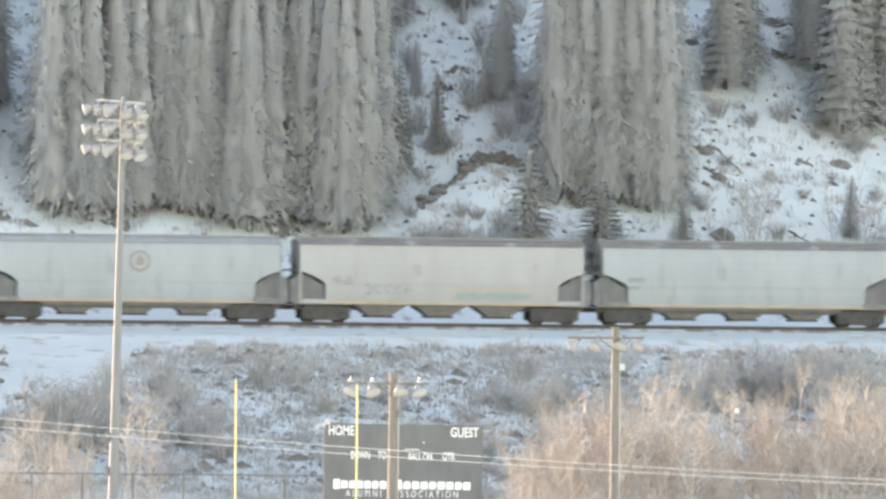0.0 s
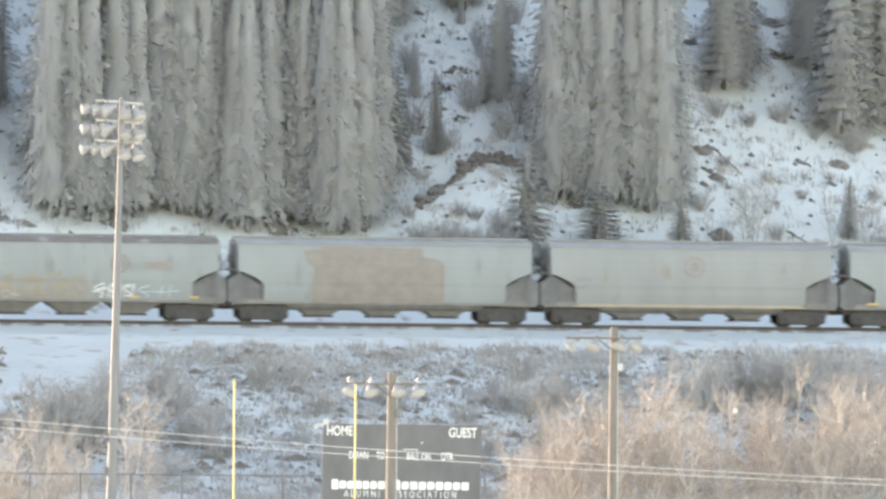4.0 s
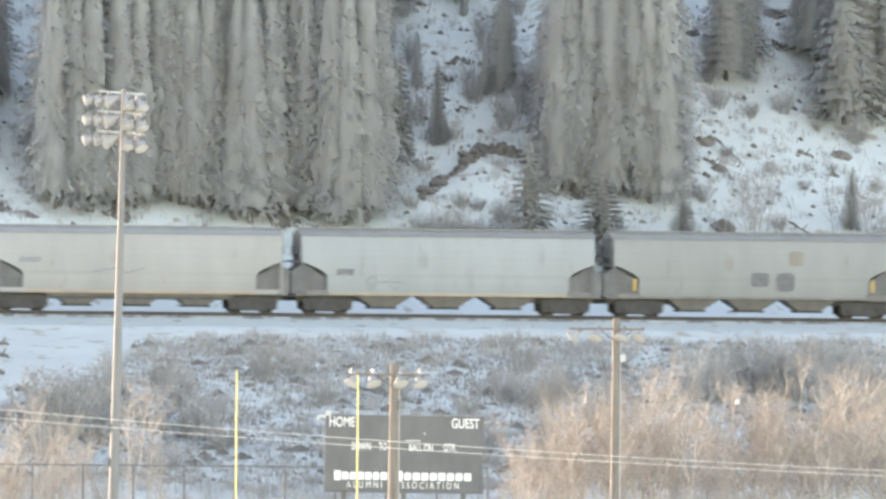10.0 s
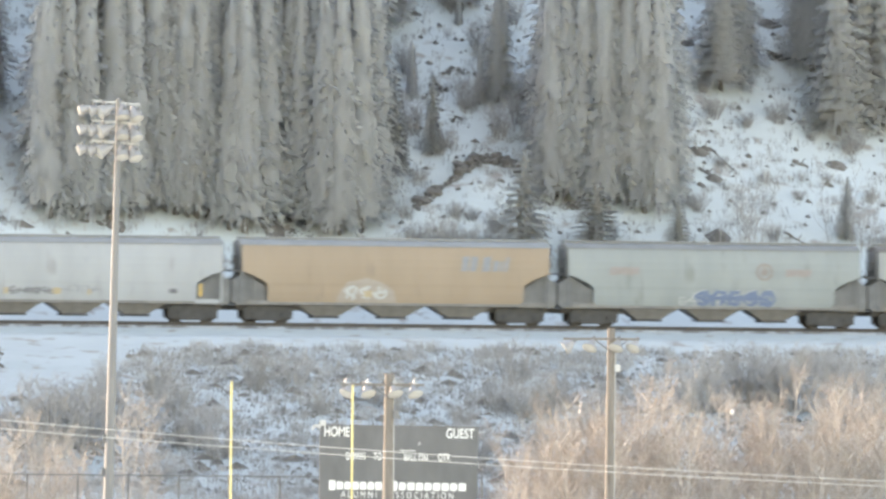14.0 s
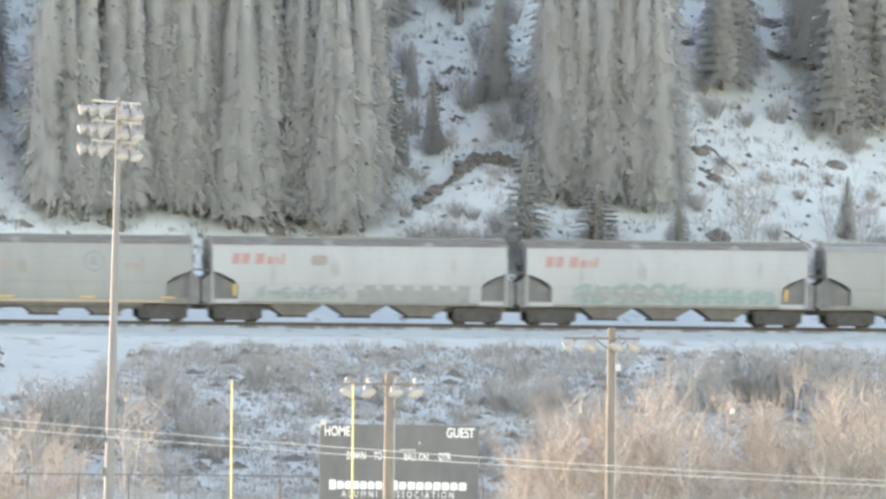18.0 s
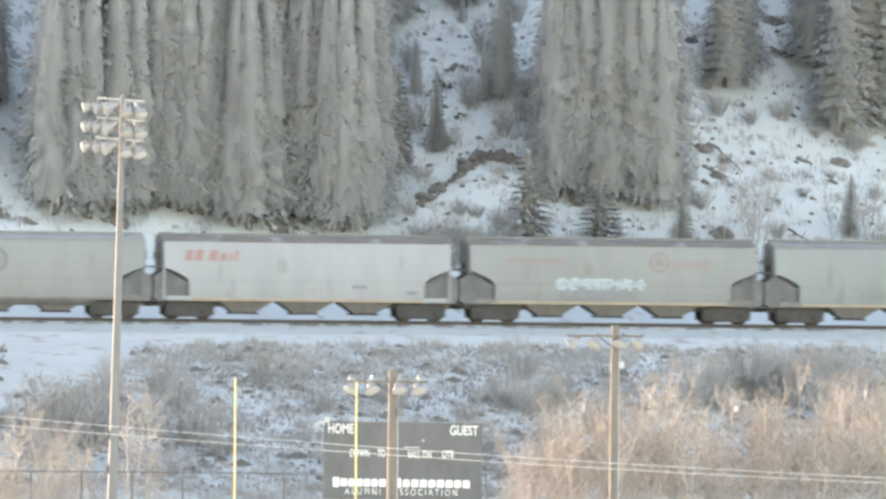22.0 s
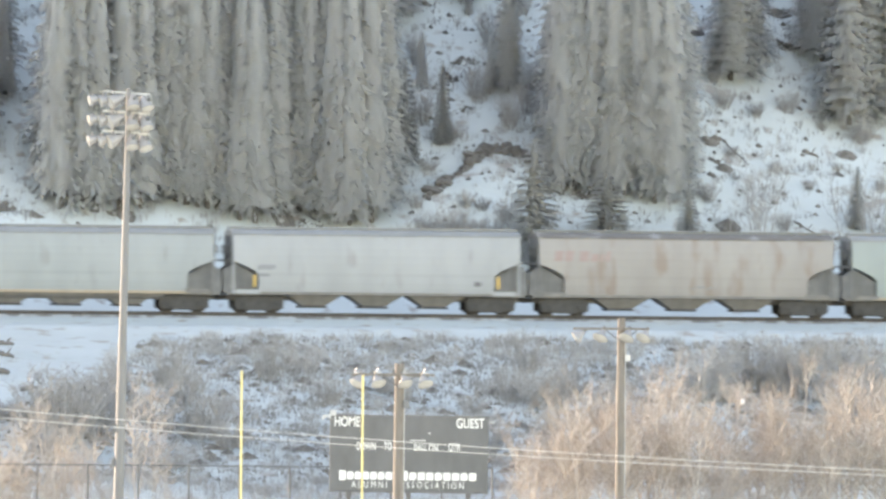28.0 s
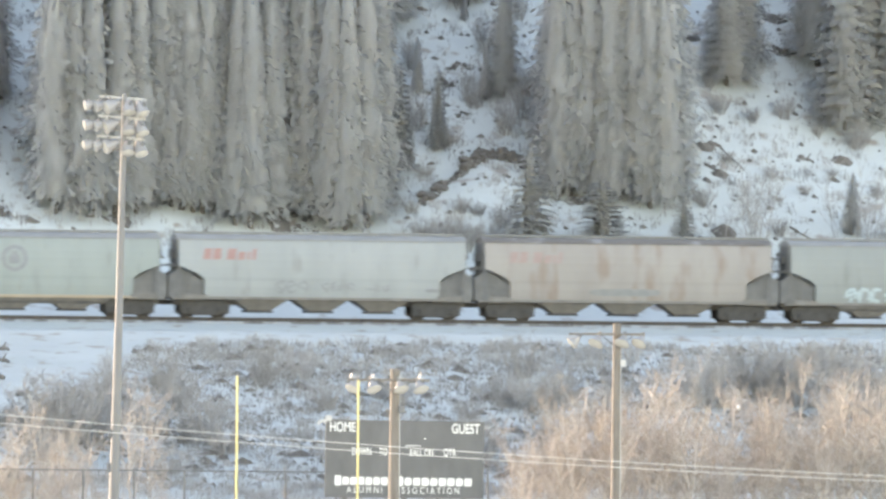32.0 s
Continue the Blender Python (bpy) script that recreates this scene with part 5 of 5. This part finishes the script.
# ---- floodlights, goal, scoreboard, fence and wires ----
def lamp_meshes(scale=1.0):
    bm = bmesh.new()
    lathe(bm, [(0.05, 0.42), (0.12, 0.40), (0.15, 0.26), (0.24, 0.14), (0.34, 0.0), (0.35, -0.02)], 16, Matrix.Scale(scale, 4))
    shell = mesh_of("reflector", bm, LAMP_SHELL, True)
    bm = bmesh.new()
    lathe(bm, [(0.33, -0.025), (0.30, -0.05), (0.18, -0.085), (0.02, -0.10)], 16, Matrix.Scale(scale, 4))
    glass = mesh_of("lens", bm, LAMP_GLASS, True)
    bm = bmesh.new()
    box(bm, -0.06 * scale, 0.06 * scale, -0.07 * scale, 0.07 * scale, 0.38 * scale, 0.62 * scale, 0.015), rod(bm, (-0.3 * scale, 0, 0.1 * scale), (0.3 * scale, 0, 0.1 * scale), 0.02)
    return shell, glass, mesh_of("bracket", bm, STEEL)


def bullet_meshes():
    """The mast's longer, narrower heads."""
    bm = bmesh.new()
    lathe(bm, [(0.05, 0.64), (0.11, 0.60), (0.13, 0.46), (0.19, 0.36), (0.245, 0.20), (0.275, 0.04), (0.285, 0.0)], 14)
    shell = mesh_of("reflector", bm, LAMP_SHELL, True)
    bm = bmesh.new()
    lathe(bm, [(0.26, -0.005), (0.20, -0.04), (0.02, -0.06)], 14)
    glass = mesh_of("lens", bm, LAMP_GLASS, True)
    bm = bmesh.new()
    box(bm, -0.05, 0.05, 0.10, 0.34, 0.24, 0.34, 0.01), box(bm, -0.09, 0.09, -0.30, -0.13, 0.38, 0.56, 0.03)
    return shell, glass, mesh_of("bracket", bm, STEEL)


LAMP = bullet_meshes()
BIG_LAMP = lamp_meshes(1.1)


def lamp_head(parent, at, aim, meshes, size=1.0):
    """A floodlight head, its lens turned to aim."""
    q = Vector(aim).to_track_quat("-Z", "Y").to_matrix().to_4x4()
    head_ob = empty("lamp_head")
    head_ob.parent, head_ob.matrix_basis = parent, Matrix.Translation(at) @ q @ Matrix.Scale(size, 4)
    for name, me in zip(("reflector", "lens", "bracket"), meshes):
        hang(name, me, head_ob)


def light_mast():
    mast = empty("stadium_light_pole", pose(-15.42, 440, 0, 0, 1.05, 0), "tall grey steel floodlight mast with fifteen lamp heads, leaning slightly", "light pole")
    bm = bmesh.new()
    rod(bm, (0, 0, -0.4), (0, 0, 8.0), 0.26, 0.21, 16), rod(bm, (0, 0, 8.0), (0, 0, 22.1), 0.21, 0.12, 16)
    part("pole", bm, STEEL, mast, "galvanised steel pole", True)
    bm = bmesh.new()
    rod(bm, (0, 0, 0), (0, 0, 0.35), 0.42, 0.42, 16)
    part("base_plate", bm, STEEL, mast)
    for z in (21.94, 21.02, 20.08):
        bm = bmesh.new()
        slab(bm, [(-1.22, z + 0.06), (1.02, z - 0.06), (1.02, z - 0.15), (-1.22, z - 0.03)], -0.07, 0.07)
        part("crossbar", bm, PALE_STEEL, mast, "bright crossbar")
        for x, aim in ((-1.92, (-0.93, -0.22, -0.28)), (-1.42, (-0.90, -0.28, -0.34)), (-0.94, (-0.84, -0.36, -0.42)), (0.16, (0.12, -0.50, -0.86)), (0.80, (0.34, -0.46, -0.82))):
            lamp_head(mast, (x + 0.08, -0.35, z - (0.58 if x < 0 else 0.74) - 0.06 * x), aim, LAMP, 0.92 if x < -1 else 1.18)
            bm = bmesh.new()
            rod(bm, (max(-1.1, min(0.9, x + 0.3)), 0, z - 0.05), (x + 0.3 if x < 0 else x + 0.05, -0.3, z - 0.42), 0.03, sides=6)
            part("lamp_arm", bm, STEEL, mast)
    bm = bmesh.new()
    for z in (2.2, 4.4, 6.0):
        box(bm, -0.34, -0.24, -0.12, 0.12, z, z + 0.4, 0.02)
    part("junction_box", bm, FENCE, mast)


light_mast()


def wood_pole(x, y, top, radius, lamps, arm, name_label, spikes=True):
    pole = empty("floodlight_pole", pose(x, y, 0), name_label, "light pole", "wooden floodlight poles")
    bm = bmesh.new()
    rod(bm, (0, 0, -0.4), (0, 0, top * 0.5), radius * 1.25, radius * 1.1, 14), rod(bm, (0, 0, top * 0.5), (0, 0, top), radius * 1.1, radius * 0.92, 14)
    part("pole", bm, WOOD, pole, "weathered brown wooden pole", True)
    bm = bmesh.new()
    box(bm, arm[0], arm[1], -radius - 0.12, -radius, top - 0.58, top - 0.46, 0.012)
    part("crossarm", bm, WOOD, pole)
    for s in (-1, 1):
        bm = bmesh.new()
        rod(bm, (s * 0.75, -radius - 0.07, top - 0.6), (0, -radius - 0.07, top - 1.15), 0.03, sides=6)
        part("brace", bm, FENCE, pole)
    for lx, aim in lamps:
        lamp_head(pole, (lx, -radius - 0.25, top - 0.95), aim, BIG_LAMP)
        if not spikes:
            continue
        bm = bmesh.new()
        rod(bm, (lx - 0.1, -radius - 0.07, top - 0.44), (lx - 0.02, -radius - 0.07, top - 0.20), 0.035, 0.022, 6), box(bm, lx - 0.12, lx + 0.12, -radius - 0.12, -radius - 0.02, top - 0.46, top - 0.41)
        part("insulator", bm, PALE_STEEL, pole)
    bm = bmesh.new()
    rod(bm, (radius * 1.04, -0.1, 0), (radius * 0.97, -0.1, top - 0.4), 0.022, sides=6)
    part("conduit", bm, PALE_STEEL, pole)
    bm = bmesh.new()
    box(bm, radius * 0.8, radius * 0.8 + 0.28, -0.32, -0.05, top - 2.1, top - 1.75, 0.02)
    part("junction_box", bm, STEEL if spikes else PALE_STEEL, pole)


wood_pole(-2.28, 446, 9.22, 0.24, [(-2.02, (-0.45, -0.45, -0.8)), (-0.98, (0.3, -0.5, -0.82)), (0.30, (0.25, -0.5, -0.82)), (1.24, (0.3, -0.5, -0.82))], (-2.25, 1.65), "weathered wooden pole carrying four floodlights")
wood_pole(8.46, 458, 11.34, 0.21, [(-2.2, (-0.74, -0.02, -0.6)), (-1.05, (-0.35, -0.5, -0.8)), (0.22, (-0.3, -0.55, -0.8)), (1.05, (-0.4, -0.55, -0.75))], (-2.35, 1.35), "weathered wooden pole with crossarm and four floodlights", False)

goal = empty("goal_post", pose(-6.75, 437, 0), "pale yellow football goal post with two tall uprights", "goal post")
for x, top in ((-2.82, 8.97), (2.82, 8.82)):
    bm = bmesh.new()
    rod(bm, (x, 0, 2.6), (x, 0, top), 0.047, 0.047, 12)
    part("upright", bm, YELLOW, goal, smooth=True)
bm = bmesh.new()
rod(bm, (-2.9, 0, 2.6), (2.9, 0, 2.6), 0.08, sides=12)
part("crossbar", bm, YELLOW, goal, smooth=True)
bm = bmesh.new()
rod(bm, (0, 1.6, -0.3), (0, 1.6, 1.95), 0.11, sides=12), rod(bm, (0, 1.6, 1.95), (0, 0, 2.6), 0.10, sides=12)
part("gooseneck", bm, YELLOW, goal, smooth=True)


def words(text, size, x, z, parent, mat, width=None, y=-0.16, bold=0.0):
    """Raised lettering, centred at x, its foot at z."""
    cu = bpy.data.curves.new("lettering", "FONT")
    cu.body, cu.size, cu.extrude, cu.align_x, cu.offset = text, size, 0.006, "CENTER", bold
    tmp = bpy.data.objects.new("lettering", cu)
    me = bpy.data.meshes.new_from_object(tmp)
    bpy.data.objects.remove(tmp)
    w = max(v.co.x for v in me.vertices) - min(v.co.x for v in me.vertices)
    k = (width / w) if width else 1
    for v in me.vertices:
        v.co = Vector((v.co.x * k, -v.co.z, v.co.y))
    me.materials.clear()
    me.materials.append(mat)
    return hang("lettering", me, parent, at=pose(x, y, z))


board = empty("scoreboard", pose(-1.87, 456, 0, 0, 0.35, 0), "black football scoreboard with white lettering on steel posts", "scoreboard")
bm = bmesh.new()
box(bm, -3.85, 3.85, -0.14, 0.14, 2.85, 6.52, 0.03)
part("panel", bm, BOARD, board)
for x0, x1, z0, z1 in ((-3.87, 3.87, 6.50, 6.56), (-3.87, 3.87, 2.80, 2.86)):
    bm = bmesh.new()
    box(bm, x0, x1, -0.17, 0.17, z0, z1, 0.01)
    part("frame", bm, FENCE, board)
for x in (-2.9, 0, 2.9):
    bm = bmesh.new()
    box(bm, x - 0.12, x + 0.12, 0.15, 0.40, -0.3, 6.3, 0.02)
    part("post", bm, FENCE, board)
words("HOME", 0.66, -3.02, 6.00, board, WHITE, 1.24, bold=0.012)
words("GUEST", 0.66, 2.96, 5.99, board, WHITE, 1.36, bold=0.012)
words("DOWN", 0.52, -2.08, 4.87, board, WHITE, 0.92, bold=0.008)
words("TO", 0.52, -1.02, 4.87, board, WHITE, 0.40, bold=0.008)
words("BALL ON", 0.46, 0.83, 4.86, board, WHITE, 1.14, bold=0.006)
words("QTR", 0.50, 2.20, 4.88, board, WHITE, 0.60, bold=0.008)
# the sponsor's bold line, as plain blocks
for k in range(16):
    x = -3.36 + 0.375 * k if k < 7 else -0.38 + 0.415 * (k - 7)
    w = 0.33 if k < 7 else 0.36
    bm = bmesh.new()
    z0, z1 = (3.38, 3.86) if k in (0, 7) else (3.42, 3.80)
    x0, x1 = x - 0.01, x + w * 0.95
    cut = 0.03 + 0.025 * (k % 3)
    o = [(x0, z0), (x1 - cut, z0), (x1, z0 + cut), (x1, z1 - cut), (x1 - cut, z1), (x0 + cut, z1), (x0, z1 - cut)]
    slab(bm, o, -0.17, -0.15)
    part("sponsor_block", bm, WHITE, board)
words("A L U M N I", 0.46, -1.90, 3.03, board, WHITE, 1.72)
words("A S S O C I A T I O N", 0.46, 1.14, 3.03, board, WHITE, 3.1)
bm = bmesh.new()  # the emblem at the board's corner, a plain white shape
slab(bm, [(-4.24, 6.28), (-4.16, 6.28), (-4.10, 6.42), (-3.92, 6.44), (-3.86, 6.36), (-3.80, 6.36), (-3.82, 6.50), (-3.56, 6.50), (-3.56, 6.76), (-3.84, 6.76), (-3.86, 6.56), (-4.16, 6.52), (-4.24, 6.44)], -0.20, -0.17)
part("emblem", bm, PALE_STEEL, board, "plain white emblem shape")
bm = bmesh.new()
slab(bm, [(3.86, 6.30), (4.16, 6.34), (4.16, 6.28), (3.98, 6.26), (3.86, 6.22)], -0.20, -0.17)
part("emblem", bm, PALE_STEEL, board, "small white emblem shape")
bm = bmesh.new()
box(bm, 0.95, 1.02, -0.18, -0.15, 5.66, 5.73)
part("indicator_lamp", bm, WHITE, board)
bm = bmesh.new()
box(bm, 0.05, 0.80, -0.18, -0.15, 5.33, 5.37)
part("dash_mark", bm, WHITE, board)


def chain_fence(x0, x1, y, top, gap, label):
    fence = empty("chain_link_fence", pose(x0, y, 0), label, "fence")
    n = round((x1 - x0) / gap)
    for k in range(n + 1):
        bm = bmesh.new()
        rod(bm, (k * gap, 0, -0.3), (k * gap, 0, top + 0.05), 0.045, sides=8)
        part("post", bm, FENCE, fence)
    bm = bmesh.new()
    rod(bm, (0, 0, top), (n * gap, 0, top), 0.035, sides=8)
    part("top_rail", bm, FENCE, fence)
    vs, fs = [], []
    k, w = 0.0, 0.006
    while k < n * gap + top:
        for s in (1, -1):
            a, b = (k - top, 0) if s > 0 else (k, 0), (k, top) if s > 0 else (k - top, top)
            if a[0] < 0 or b[0] < 0 or max(a[0], b[0]) > n * gap:
                continue
            i = len(vs)
            vs += [(a[0] - w, 0.01 * s, 0.05), (a[0] + w, 0.01 * s, 0.05), (b[0] + w, 0.01 * s, top), (b[0] - w, 0.01 * s, top)]
            fs.append((i, i + 1, i + 2, i + 3))
        k += 0.12
    mesh = raw("wire_netting", vs, fs, FENCE, fence)
    mesh["kind"] = "stuff"


chain_fence(-24.94, 2.2, 459, 3.95, 2.47, "tall grey chain-link fence beyond the field")


def wire(name_label, points, r):
    cu = bpy.data.curves.new("overhead_wire", "CURVE")
    cu.dimensions, cu.bevel_depth, cu.bevel_resolution = "3D", r, 1
    sp = cu.splines.new("POLY")
    sp.points.add(len(points) - 1)
    for p, q in zip(sp.points, points):
        p.co = (*q, 1)
    tmp = bpy.data.objects.new("overhead_wire", cu)
    me = bpy.data.meshes.new_from_object(tmp)
    bpy.data.objects.remove(tmp)
    me.materials.clear()
    me.materials.append(CABLE)
    tagged(hang("overhead_wire", me), name_label, "wire", "overhead wires")


def sag(x, z_mid, slope, bend):
    return z_mid + slope * x + bend * x * x


UPPER, LOWER = (12.32, -0.0605, 0.00145), (12.21, -0.0565, 0.0013)
for z_mid, slope, bend in (UPPER, LOWER):
    wire("pale overhead wire sagging over the playing field", [(x, 160, sag(x, z_mid, slope, bend)) for x in range(-28, 27, 2)], 0.0068)
for x in (-28, 26):
    pole = empty("utility_pole", pose(x, 160.14, 0), "wooden utility pole carrying two overhead wires", "utility pole", "utility poles")
    bm = bmesh.new()
    rod(bm, (0, 0, -0.4), (0, 0, sag(x, *UPPER) + 0.4), 0.14, 0.11, 10)
    part("pole", bm, WOOD, pole, smooth=True)
speck = bmesh.new()
lathe(speck, [(0.03, 0), (0.10, 0.05), (0.12, 0.14), (0.07, 0.24), (0.02, 0.28)], 8)
bag = part("white_bag", speck, WHITE)
bag.matrix_basis = pose(14.75, 469.5, 6.95)
tagged(bag, "small white plastic bag caught in willow twigs", "plastic bag")

# ---- what moves ----
SPEED = 14.117


def motions():
    lean = math.degrees(math.atan(-GRADE))
    for car, start in TRAIN:
        rows = []
        for t in (0.0, 32.0):
            x = start - SPEED * t
            rows.append((t, TRACK @ pose(x, 0, GRADE * x, 0, lean, 0)))
        walk(car, rows)
    turns = 680
    for wheelset, x in WHEELSETS:  # the wheels roll
        times = [32.0 * k / turns for k in range(turns + 1)]
        walk(wheelset, [(t, pose(x, 0, 0.43) @ Matrix.Rotation(-SPEED * t / 0.455, 4, "Y")) for t in times])


motions()
